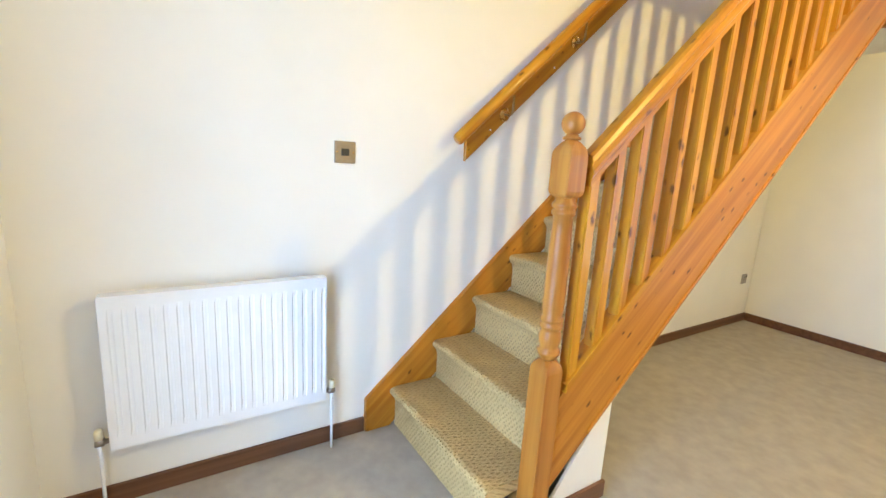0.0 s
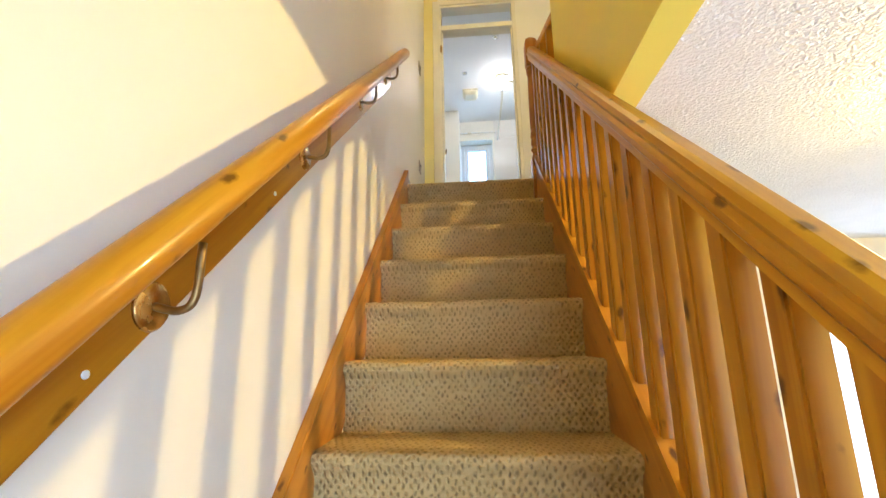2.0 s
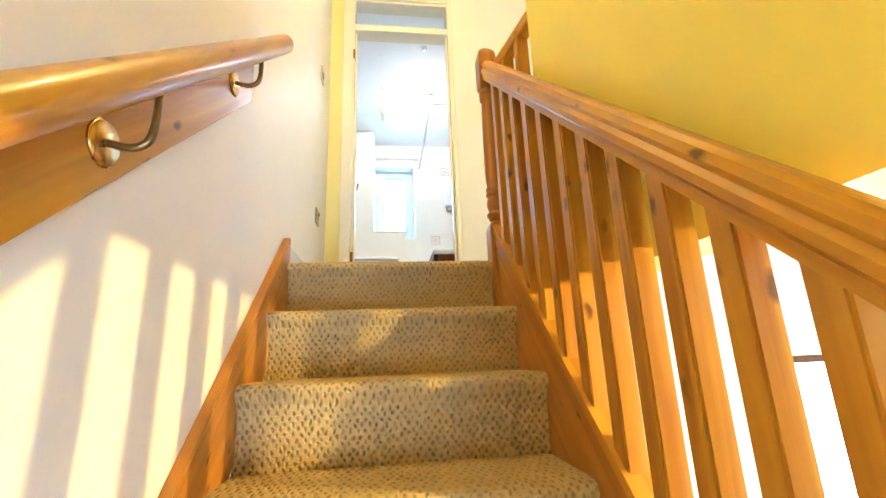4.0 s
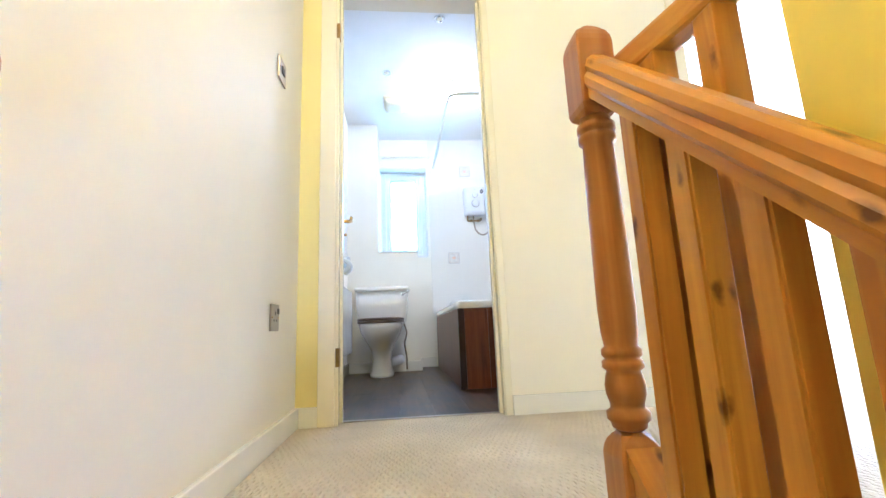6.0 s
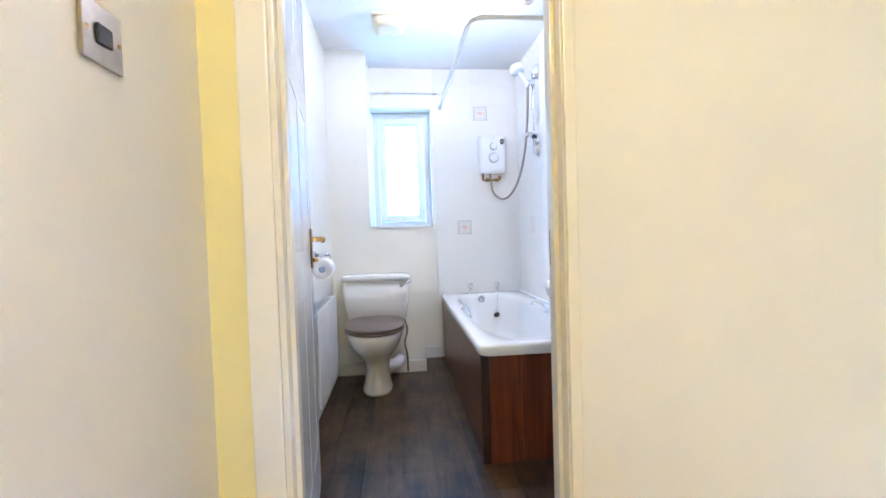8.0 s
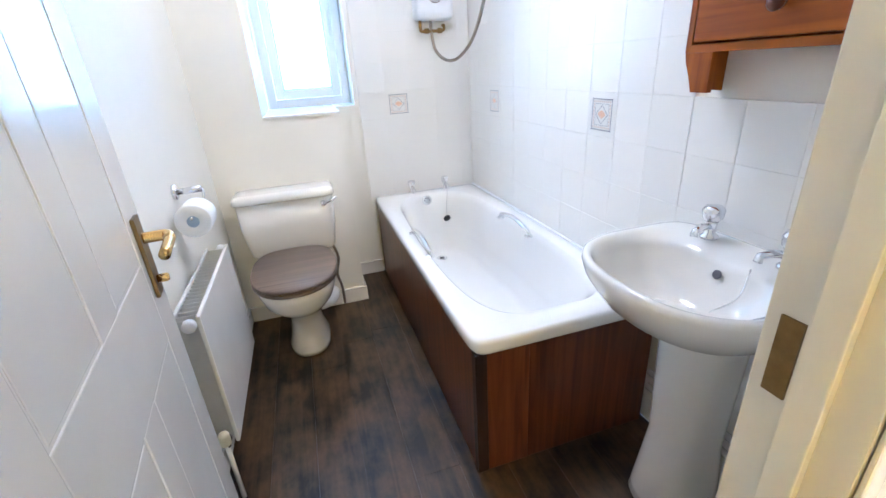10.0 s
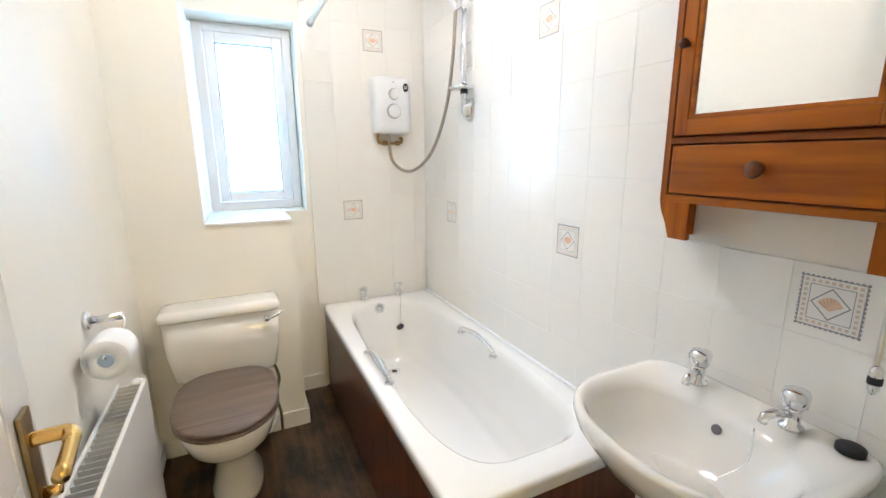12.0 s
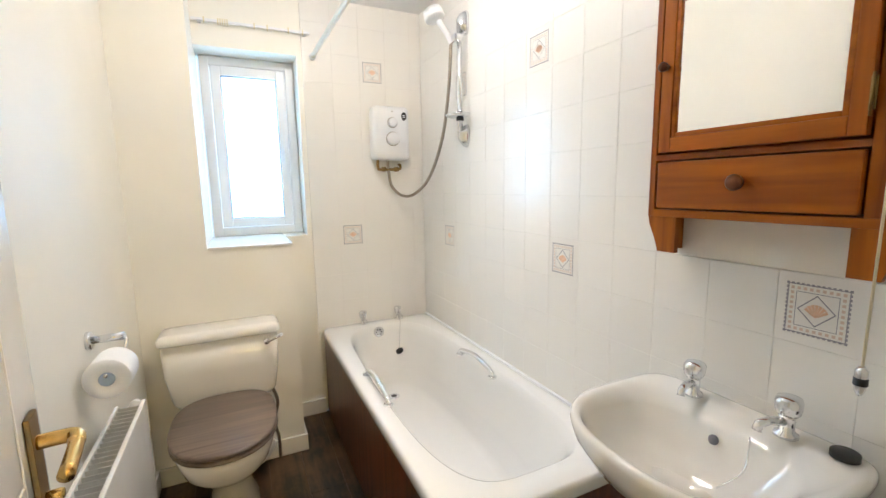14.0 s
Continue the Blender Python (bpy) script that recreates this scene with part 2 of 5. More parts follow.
CREAMPLASTIC = mat("aged_cream_plastic", (0.78, 0.70, 0.48), 0.4, var=0.05, scale=12)
CARPET = carpet("golden_beige_loop_carpet", (0.60, 0.42, 0.17))
ROOMCARPET = mat("beige_cut_pile_carpet", (0.42, 0.36, 0.275), 0.95, var=0.12, scale=14, bump=0.5, bump_scale=420, bump_dist=0.004)
LANDCARPET = carpet("landing_carpet", (0.68, 0.60, 0.48), False)
PINE_A, PINE_B = (0.55, 0.255, 0.010), (0.36, 0.128, 0.004)
PINE_UP = wood("pine_upright", PINE_A, PINE_B, (0, 0, 0), knots=0.21)
PINE_SLOPE = wood("pine_sloping", PINE_A, PINE_B, (48, 0, 0), knots=0.19)
PINE_Y = wood("pine_level", PINE_A, PINE_B, (90, 0, 0), knots=0.19)
NEWEL = wood("newel_wood", (0.42, 0.175, 0.024), (0.29, 0.100, 0.010), (0, 0, 0), rough=0.38, coat=0.12)
PINE_STRING = wood("stair_string_wood", (0.50, 0.205, 0.018), (0.35, 0.120, 0.008), (48, 0, 0), knots=0.15)
SKIRTBROWN = wood("brown_skirting_wood", (0.17, 0.075, 0.035), (0.10, 0.045, 0.02), (90, 0, 0), rough=0.4)
MAHOG = wood("mahogany_panel", (0.165, 0.048, 0.015), (0.075, 0.022, 0.008), (0, 0, 0), rough=0.3, grain=1.6)
CABWOOD = wood("cabinet_wood", (0.41, 0.112, 0.002), (0.22, 0.047, 0.001), (90, 0, 0), rough=0.38, grain=1.2, coat=0.08)
CABWOOD_UP = wood("cabinet_wood_upright", (0.41, 0.112, 0.002), (0.22, 0.047, 0.001), (0, 0, 0), rough=0.38, grain=1.2, coat=0.08)
VINYL = planks("dark_vinyl_plank")
SEAM = mat("dark_floor_joint", (0.015, 0.012, 0.01), 0.7)
CERAMIC = mat("white_ceramic", (0.86, 0.84, 0.79), 0.08, var=0.015, scale=4, coat=0.5)
TILE = mat("white_glazed_tile", (0.86, 0.84, 0.79), 0.20, bump=0.05, bump_scale=9)
GROUT = mat("cream_grout", (0.86, 0.84, 0.78), 0.8, var=0.08, scale=30)
ACRYLIC = mat("white_bath_acrylic", (0.87, 0.86, 0.83), 0.1, var=0.01, scale=4, coat=0.4)
SEATLID = wood("taupe_seat_laminate", (0.21, 0.155, 0.12), (0.14, 0.105, 0.085), (0, 90, 0), rough=0.3, grain=1.6)
CHROME = mat("chrome", (0.82, 0.83, 0.85), 0.1, 1.0, var=0.03, scale=20)
RAILPAINT = mat("yellowed_white_enamel", (0.84, 0.79, 0.66), 0.35, var=0.04, scale=12)
BRASS = mat("brass", (0.72, 0.47, 0.16), 0.25, 1.0, var=0.15, scale=30)
DARKBRASS = mat("tarnished_brass", (0.30, 0.19, 0.07), 0.4, 1.0, var=0.25, scale=40)
STEEL = mat("brushed_steel", (0.38, 0.33, 0.27), 0.32, 1.0, var=0.1, scale=60)
BLACK = mat("black_rubber", (0.02, 0.02, 0.02), 0.5, var=0.1, scale=30)
GREY = mat("grey_ink", (0.16, 0.15, 0.17), 0.35, var=0.1, scale=30)
PEACH = mat("peach_ink", (0.78, 0.50, 0.33), 0.3, var=0.15, scale=60)
BLACKWOOD = wood("black_brown_wood", (0.035, 0.018, 0.012), (0.018, 0.010, 0.007), rough=0.35)
CABDARK = wood("dark_knob_wood", (0.16, 0.05, 0.015), (0.09, 0.028, 0.010), rough=0.3)
PRINTGREY = mat("grey_tile_ink", (0.30, 0.29, 0.32), 0.3, var=0.15, scale=80)
HANDLEPLATE = mat("aged_brass_plate", (0.24, 0.15, 0.05), 0.35, 1.0, var=0.3, scale=35)
PEACHPALE = mat("pale_peach_ink", (0.70, 0.55, 0.45), 0.3, var=0.1, scale=60)
BLUEGREY = mat("blue_grey_plastic", (0.35, 0.45, 0.58), 0.3, var=0.05, scale=20)
# radiator fins greyer than the panels: the shade between them is in the colour
SHADEDFINS = mat("shaded_steel_fins", (0.6, 0.59, 0.56), 0.5, var=0.05, scale=20)
PAPER = mat("toilet_paper", (0.86, 0.86, 0.85), 0.95, var=0.02, scale=40, bump=0.3, bump_scale=300)
GLASS = glass("clear_glass")
FROST = glass("frosted_glass", 0.75)
FROST.node_tree.nodes["Principled BSDF"].inputs["IOR"].default_value = 1.45
OVERCAST = mat("overcast_sky_backdrop", (0.8, 0.85, 0.9), 1.0, emit=((0.62, 0.84, 1.0), 0.7))
MIRROR = mat("mirror_silver", (0.9, 0.9, 0.88), 0.02, 1.0)
GLOBE = mat("lit_opal_globe", (0.9, 0.9, 0.88), 0.3, emit=((1.0, 0.93, 0.82), 31.0))
PAVING = mat("pale_concrete_paving", (0.50, 0.49, 0.46), 0.9, var=0.2, scale=2, bump=0.4, bump_scale=40, bump_dist=0.01)


# ---------- mesh tools ----------
def box(bm, x0, x1, y0, y1, z0, z1, bevel=0.0):
    g = bmesh.ops.create_cube(bm, size=1, matrix=Matrix.LocRotScale(((x0 + x1) / 2, (y0 + y1) / 2, (z0 + z1) / 2), None, (abs(x1 - x0), abs(y1 - y0), abs(z1 - z0))))
    if bevel:
        vs = set(g["verts"])
        bmesh.ops.bevel(bm, geom=[e for e in bm.edges if e.verts[0] in vs], offset=bevel, segments=2, affect='EDGES', profile=0.6)
    return bm


def boxes(*dims, bevel=0.0):
    bm = bmesh.new()
    for d in dims:
        box(bm, *d, bevel=bevel)
    return bm


def prism(bm, pts, axis, a, b):
    """A polygon in the two other axes, drawn out along one axis from a to b."""
    def at(p, v):
        q = list(p)
        q.insert("xyz".index(axis), v)
        return bm.verts.new(q)
    lo, hi = [at(p, a) for p in pts], [at(p, b) for p in pts]
    bm.faces.new(lo)
    bm.faces.new(hi[::-1])
    for i in range(len(pts)):
        j = (i + 1) % len(pts)
        bm.faces.new((lo[j], lo[i], hi[i], hi[j]))
    bmesh.ops.recalc_face_normals(bm, faces=bm.faces)
    return bm


def loft(bm, rings, cap0=True, cap1=True, loop=False):
    vs = [[bm.verts.new(p) for p in r] for r in rings]
    n = len(vs[0])
    pairs = list(zip(vs, vs[1:])) + ([(vs[-1], vs[0])] if loop else [])
    for a, b in pairs:
        for i in range(n):
            j = (i + 1) % n
            bm.faces.new((a[i], a[j], b[j], b[i]))
    if cap0 and not loop:
        bm.faces.new(vs[0][::-1])
    if cap1 and not loop:
        bm.faces.new(vs[-1])
    bmesh.ops.recalc_face_normals(bm, faces=bm.faces)
    for f in bm.faces:
        f.smooth = True
    return bm


def oval(cx, cy, a, b, z, p=2.0, n=48, back=None):
    """A superellipse ring; back: another power for the half with larger y."""
    out = []
    for i in range(n):
        t = 2 * math.pi * i / n
        c, s = math.cos(t), math.sin(t)
        q = back if back and s > 0 else p
        out.append((cx + a * math.copysign(abs(c) ** (2 / q), c), cy + b * math.copysign(abs(s) ** (2 / q), s), z))
    return out


def lathe(bm, profile, cx=0.0, cy=0.0, n=24):
    return loft(bm, [[(cx + r * math.cos(2 * math.pi * i / n), cy + r * math.sin(2 * math.pi * i / n), z) for i in range(n)] for r, z in profile])


def tube(bm, pts, r, n=10):
    """A round bar through points."""
    pts = [Vector(p) for p in pts]
    rings = []
    up = None
    for i, p in enumerate(pts):
        d = (pts[min(i + 1, len(pts) - 1)] - pts[max(i - 1, 0)]).normalized()
        if up is None:
            up = d.orthogonal().normalized()
        up = (up - up.dot(d) * d).normalized()
        side = d.cross(up)
        rr = r[i] if isinstance(r, (list, tuple)) else r
        rings.append([tuple(p + rr * (math.cos(2 * math.pi * k / n) * up + math.sin(2 * math.pi * k / n) * side)) for k in range(n)])
    return loft(bm, rings)


def curve_pts(pts, n=8):
    """A smooth line through points (Catmull-Rom)."""
    P = [Vector(p) for p in pts]
    P = [2 * P[0] - P[1]] + P + [2 * P[-1] - P[-2]]
    out = []
    for i in range(1, len(P) - 2):
        for k in range(n):
            t = k / n
            a, b, c, d = P[i - 1:i + 3]
            out.append(0.5 * ((2 * b) + (c - a) * t + (2 * a - 5 * b + 4 * c - d) * t * t + (3 * b - a - 3 * c + d) * t ** 3))
    return out + [P[-2]]


ORIGIN = {}


def mesh_of(name, bm, material):
    me = bpy.data.meshes.new(name)
    bm.to_mesh(me)
    bm.free()
    me.materials.append(material)
    return me


def thing(name, loc, label, category, group="", kind=""):
    ob = new(name)
    ob.location = loc
    ob.empty_display_size = 0.05
    ORIGIN[ob] = Vector(loc)
    return tagged(ob, label, category, group, kind)


def part(name, bm, material, parent, label=""):
    """A mesh in world places, linked as one piece under its thing or part."""
    bmesh.ops.translate(bm, verts=bm.verts, vec=-ORIGIN[parent])
    ob = new(name, mesh_of(name, bm, material))
    ob.parent = parent
    ORIGIN[ob] = ORIGIN[parent]
    return tagged(ob, label)


def piece(name, me, parent, loc, rot=(0, 0, 0)):
    """Another object on a shared mesh, under a thing or part."""
    ob = new(name, me)
    ob.parent = parent
    ob.location = Vector(loc) - ORIGIN[parent]
    ob.rotation_euler = [radians(a) for a in rot]
    ORIGIN[ob] = Vector(loc)
    return ob


def structure(name, bm, material, label, category):
    ob = new(name, mesh_of(name, bm, material))
    ORIGIN[ob] = Vector((0, 0, 0))
    return tagged(ob, label, category, kind="structure")


def single(name, bm, material, label, category, group=""):
    ob = new(name, mesh_of(name, bm, material))
    ORIGIN[ob] = Vector((0, 0, 0))
    return tagged(ob, label, category, group)


# ---------- plan ----------
GF = -2.40            # living room floor
GC = -0.185           # living room ceiling
UP = 2.38             # landing ceiling
BC = 2.31             # bathroom ceiling
RISE, GO, STEPS = 0.20, 0.222, 12
WY0, WY1 = 1.022, 1.125   # wall between landing and bathroom
DX0, DX1 = 0.163, 0.815   # bathroom doorway
BX0, BX1 = -0.06, 1.40    # bathroom side walls
BY = 3.465                # bathroom back wall
YW = 0.882                # stairwell wall above the balustrade
RX = 4.6                  # living room far side
FY = -3.69                # living room front wall
PX0, PX1, PZ = 2.84, 4.25, -0.43   # patio door


def build_shell():
    structure("floor_living_room", boxes((0, RX, FY, 1.15, GF - 0.12, GF)), ROOMCARPET, "beige cut-pile carpet of the living room", "floor")
    structure("floor_landing", boxes((0, 3.0, 0.033, WY1 - 0.04, GC + 0.02, 0.0), (YW + 0.1, 3.0, -1.6, 0.0325, GC + 0.02, 0.0), (0.856, YW + 0.0995, -0.3295, 0.0325, GC + 0.02, 0.0)), LANDCARPET, "pale beige looped carpet of the landing", "floor")
    structure("wall_stairs", boxes((-0.12, 0, FY - 0.1, WY0, GF - 0.1, UP + 0.05)), WALL, "cream painted wall along the stairs", "wall")
    structure("wall_front", boxes((-0.12, 0.80, FY - 0.12, FY - 0.001, GF - 0.1, GC + 0.02), (1.70, RX + 0.1, FY - 0.12, FY - 0.001, GF - 0.1, GC + 0.02), (0.80, 1.70, FY - 0.12, FY - 0.001, -0.40, GC + 0.02)), WALL, "cream painted front wall of the living room", "wall")
    structure("wall_back", boxes((0.0, PX0, 1.13, 1.25, GF - 0.1, GC + 0.02), (PX1, RX + 0.1, 1.13, 1.25, GF - 0.1, GC + 0.02), (PX0, PX1, 1.13, 1.25, PZ, GC + 0.02)), WALL, "cream painted back wall around the patio door", "wall")
    structure("wall_understairs", boxes((-0.12, -0.001, WY0, 1.25, GF - 0.1, GC)), WALL, "cream painted wall end under the landing", "wall")
    structure("wall_side", boxes((RX, RX + 0.1, FY, 1.25, GF - 0.1, GC + 0.02)), WALL, "cream painted far wall of the living room", "wall")
    structure("ceiling_living_room", boxes((YW + 0.1, RX, FY, 1.13, GC, GC + 0.018), (0, YW + 0.1, 0.052, 1.13, GC, GC + 0.018), (0, YW + 0.1, FY, -2.75, GC, GC + 0.018), (0.856, YW + 0.0995, -0.3295, 0.0515, GC, GC + 0.018)), ARTEX, "white stippled ceiling of the living room", "ceiling")
    # both stairwell walls carry the warm lamplight in their colour
    structure("wall_stairwell", boxes((YW, YW + 0.098, -2.8, -0.330, GC - 0.004, UP + 0.05)), LAMPYELLOWWALL, "cream wall beside the stairwell, coloured yellow for warm lamplight", "wall")
    structure("wall_stairhead", boxes((0, YW, -2.85, -2.75, GC, UP + 0.05)), LAMPYELLOWWALL, "cream wall over the foot of the stairs, coloured yellow for warm lamplight", "wall")
    structure("wall_landing_back", boxes((YW + 0.1, 3.0, -1.7, -1.6, 0, UP + 0.05)), WALL, "cream painted wall behind the landing", "wall")
    structure("ceiling_landing", boxes((0, 3.0, -2.8, WY0, UP, UP + 0.05)), CEIL, "white painted ceiling over landing and stairs", "ceiling")
    # wall with the bathroom doorway and, further along, the bedroom doorway
    structure("wall_landing", boxes(
        (DX1 + 0.03, 1.80, WY0, WY1, 0, UP + 0.05),
        (DX0 - 0.03, DX1 + 0.03, WY0, WY1, 2.17, UP + 0.05), (1.80, 2.60, WY0, WY1, 2.05, UP + 0.05), (2.60, 3.0, WY0, WY1, 0, UP + 0.05)),
        WALL, "cream painted wall with the bathroom doorway", "wall")
    # strip whose yellow lamplight is put into the material
    structure("wall_landing_return", boxes((0.0, DX0 - 0.03, WY0, WY1, 0, UP + 0.05)), LAMPLITRETURN, "narrow cream wall beside the bathroom doorframe, tinted yellow for lamplight", "wall")
    structure("wall_landing_end", boxes((3.0, 3.1, -1.7, WY1, 0, UP + 0.05)), WALL, "cream painted end wall of the landing", "wall")
    # bathroom
    structure("wall_bathroom_side", boxes((BX0 - 0.1, BX0, WY1 - 0.1, BY + 0.3, 0, UP)), WHITEWALL, "off-white painted bathroom wall beside the radiator", "wall")
    structure("wall_bathroom_bath_side", boxes((BX1 + 0.008, BX1 + 0.1, WY1, BY + 0.3, 0, UP)), WHITEWALL, "off-white painted wall beside bath and basin", "wall")
    structure("wall_bathroom_window", boxes(
        (BX0, 0.22, BY, BY + 0.25, 0, BC + 0.05), (0.697, BX1 + 0.008, BY + 0.008, BY + 0.25, 0, BC + 0.05),
        (0.22, 0.697, BY, BY + 0.25, 0, 1.058), (0.22, 0.697, BY, BY + 0.25, 2.005, BC + 0.05)), WHITEWALL, "off-white painted wall around the small window", "wall")
    structure("wall_pier", prism(bmesh.new(), [(BX0, 0), (0.575, 0), (0.575, 1.05), (0.22, 1.05), (0.22, BC + 0.02), (BX0, BC + 0.02)], 'y', 3.13, BY), WHITEWALL, "off-white boxed pier and low boxing under the window", "wall")
    structure("ceiling_bathroom", boxes((BX0, BX1 + 0.01, WY1, BY + 0.01, BC, BC + 0.05)), CEIL, "white painted bathroom ceiling", "ceiling")
    structure("subfloor_bathroom", boxes((BX0, BX1 + 0.01, WY1 - 0.04, BY + 0.01, -0.12, -0.006)), SEAM, "dark underlay of the bathroom floor", "floor")
    # bedroom beyond the landing
    structure("floor_bedroom", boxes((1.52, 4.6, WY1 - 0.04, 3.9, -0.12, 0.0)), ROOMCARPET, "pale carpet of the bedroom", "floor")
    structure("wall_bedroom", boxes((1.5, 1.6, WY1, 4.0, 0, UP), (4.6, 4.7, WY1, 4.0, 0, UP), (1.6, 2.5, 3.9, 4.0, 0, UP), (4.1, 4.6, 3.9, 4.0, 0, UP), (2.5, 4.1, 3.9, 4.0, 0, 0.9), (2.5, 4.1, 3.9, 4.0, 2.0, UP), (3.1, 4.7, WY0, WY1, 0, UP)), PALEWALL, "pale painted bedroom walls", "wall")
    structure("ceiling_bedroom", boxes((1.5, 4.7, WY1, 4.0, UP, UP + 0.05)), CEIL, "white bedroom ceiling", "ceiling")
    structure("backdrop", boxes((-40, 40, 14.0, 14.2, -4, 22)), OVERCAST, "plain overcast sky beyond the windows", "sky")
    structure("ground", boxes((-60, 60, 1.26, 120, GF - 0.4, GF - 0.16)), PAVING, "pale paved ground outside the patio door", "ground")


def skirting(name, pieces, material, label):
    bm = bmesh.new()
    for d in pieces:
        box(bm, *d, bevel=0.003)
    structure(name, bm, material, label, "skirting board")


def build_skirtings():
    skirting("baseboard_living_room", [(0.0, 0.016, FY, -2.57, GF, GF + 0.07), (0.0, 0.016, -1.88, 1.13, GF, GF + 0.07), (0.016, PX0, 1.114, 1.13, GF, GF + 0.07), (0.016, RX, FY, FY + 0.016, GF, GF + 0.07)], SKIRTBROWN, "dark brown stained skirting board")
    skirting("baseboard_landing", [(0.0, 0.015, 0.03, WY0, 0, 0.075), (0.016, 0.085, WY0 - 0.015, WY0, 0, 0.075), (DX1 + 0.035, 1.752, WY0 - 0.015, WY0, 0, 0.075)], WHITEGLOSS, "cream gloss skirting board")
    skirting("baseboard_bathroom", [(BX0, BX0 + 0.014, 1.2, 3.13, 0, 0.085), (BX0 + 0.014, 0.589, 3.116, 3.13, 0, 0.085), (0.575, 0.589, 3.131, 3.45, 0, 0.085), (0.575, 0.742, 3.451, BY + 0.005, 0, 0.085)], WHITEGLOSS, "off-white gloss skirting board")


def nosing(i):
    return -GO * i, -RISE * i


def build_stairs():
    st = thing("staircase", (0.42, -2.4, GF), "carpeted timber staircase with varnished pine strings", "staircase")
    for i in range(0, STEPS):
        y, z = nosing(i)
        # carpeted tread with a rounded nose and the riser below it
        zb = z - RISE
        depth = GO + 0.026
        prof = [(y + 0.024, zb - 0.03), (y + 0.022, z - 0.075), (y + 0.014, z - 0.050), (y + 0.003, z - 0.040), (y - 0.006, z - 0.028), (y - 0.007, z - 0.016), (y - 0.001, z - 0.006), (y + 0.012, z - 0.001), (y + 0.03, z + 0.0)]
        prof += [(y + depth, z), (y + depth, z - 0.03), (y + 0.06, z - 0.05), (y + 0.05, zb - 0.03)]
        if i == 0:
            prof = prof[:8] + [(y + 0.014, z - 0.001), (y + 0.034, z - 0.004), (y + 0.034, zb - 0.03)]
        bm = bmesh.new()
        if i == STEPS - 1:
            prism(bm, [(p[0], max(p[1], GF)) for p in prof if p[1] > GF - 0.05], 'x', 0.024, 0.775)
        else:
            prism(bm, prof, 'x', 0.024, 0.796)
        part("step", bm, CARPET, st)
    def string(x0, x1, top, bottom, ya, yb, name):
        pts = [(ya, 0.9 * ya + top), (yb, 0.9 * yb + top), (yb, max(GF, 0.9 * yb + bottom)), (ya, max(GF, 0.9 * ya + bottom))]
        if 0.9 * ya + bottom < GF:
            yk = (GF - bottom) / 0.9
            pts = [(ya, 0.9 * ya + top), (yb, 0.9 * yb + top), (yb, 0.9 * yb + bottom), (yk, GF), (ya, GF)]
        bm = prism(bmesh.new(), pts, 'x', x0, x1)
        bmesh.ops.bevel(bm, geom=bm.edges[:], offset=0.003, segments=2, affect='EDGES')
        part(name, bm, PINE_STRING, st)
    string(0.0, 0.028, 0.072, -0.20, -2.567, 0.03, "wall_string")
    string(0.79, 0.832, 0.115, -0.238, -2.22, -0.005, "outer_string")
    bead = prism(bmesh.new(), [(-2.05, 0.9 * -2.05 - 0.226), (-0.01, -0.009 - 0.226), (-0.01, -0.009 - 0.208), (-2.05, 0.9 * -2.05 - 0.208)], 'x', 0.832, 0.838)
    part("string_bead", bead, PINE_STRING, st)
    # boxed-in foot of the stairs
    part("end_panel", prism(bmesh.new(), [(-2.24, GF), (-1.9, GF), (-1.9, 0.9 * -1.9 - 0.243)], 'x', 0.80, 0.812), WALL, st, "cream painted triangular panel under the string")
    part("cross_panel", boxes((0.03, 0.80, -1.912, -1.90, GF, -1.9)), WALL, st, "cream painted closing panel under the stairs")
    part("panel_skirting", boxes((0.813, 0.826, -2.24, -1.89, GF, GF + 0.07), bevel=0.002), SKIRTBROWN, st, "dark brown skirting strip")
    part("soffit", prism(bmesh.new(), [(-2.1, -2.1 * 0.9 - 0.245), (0.0, -0.245), (0.0, -0.236), (-2.1, -2.1 * 0.9 - 0.236)], 'x', 0.03, 0.785), WALL, st, "plain boarded underside of the stairs")


def newel_head(cx, cy, w, z0, z1):
    """A square block with a stepped foot and a rounded, tapering shoulder."""
    h = w / 2
    rings = []
    for k, z in ((0.020, z0), (0.010, z0 + 0.004), (0.003, z0 + 0.013), (0.0, z0 + 0.024), (0.0, z1 - 0.046), (0.002, z1 - 0.034), (0.006, z1 - 0.022), (0.012, z1 - 0.011), (0.019, z1 - 0.003), (0.026, z1)):
        a = h - k
        q = min(max(0.003, k * 0.9), a * 0.7)
        rings.append([(cx + x, cy + y, z) for x, y in ((-a + q, -a), (a - q, -a), (a, -a + q), (a, a - q), (a - q, a), (-a + q, a), (-a, a - q), (-a, -a + q))])
    bm = loft(bmesh.new(), rings)
    for f in bm.faces:
        f.smooth = False
    return bm


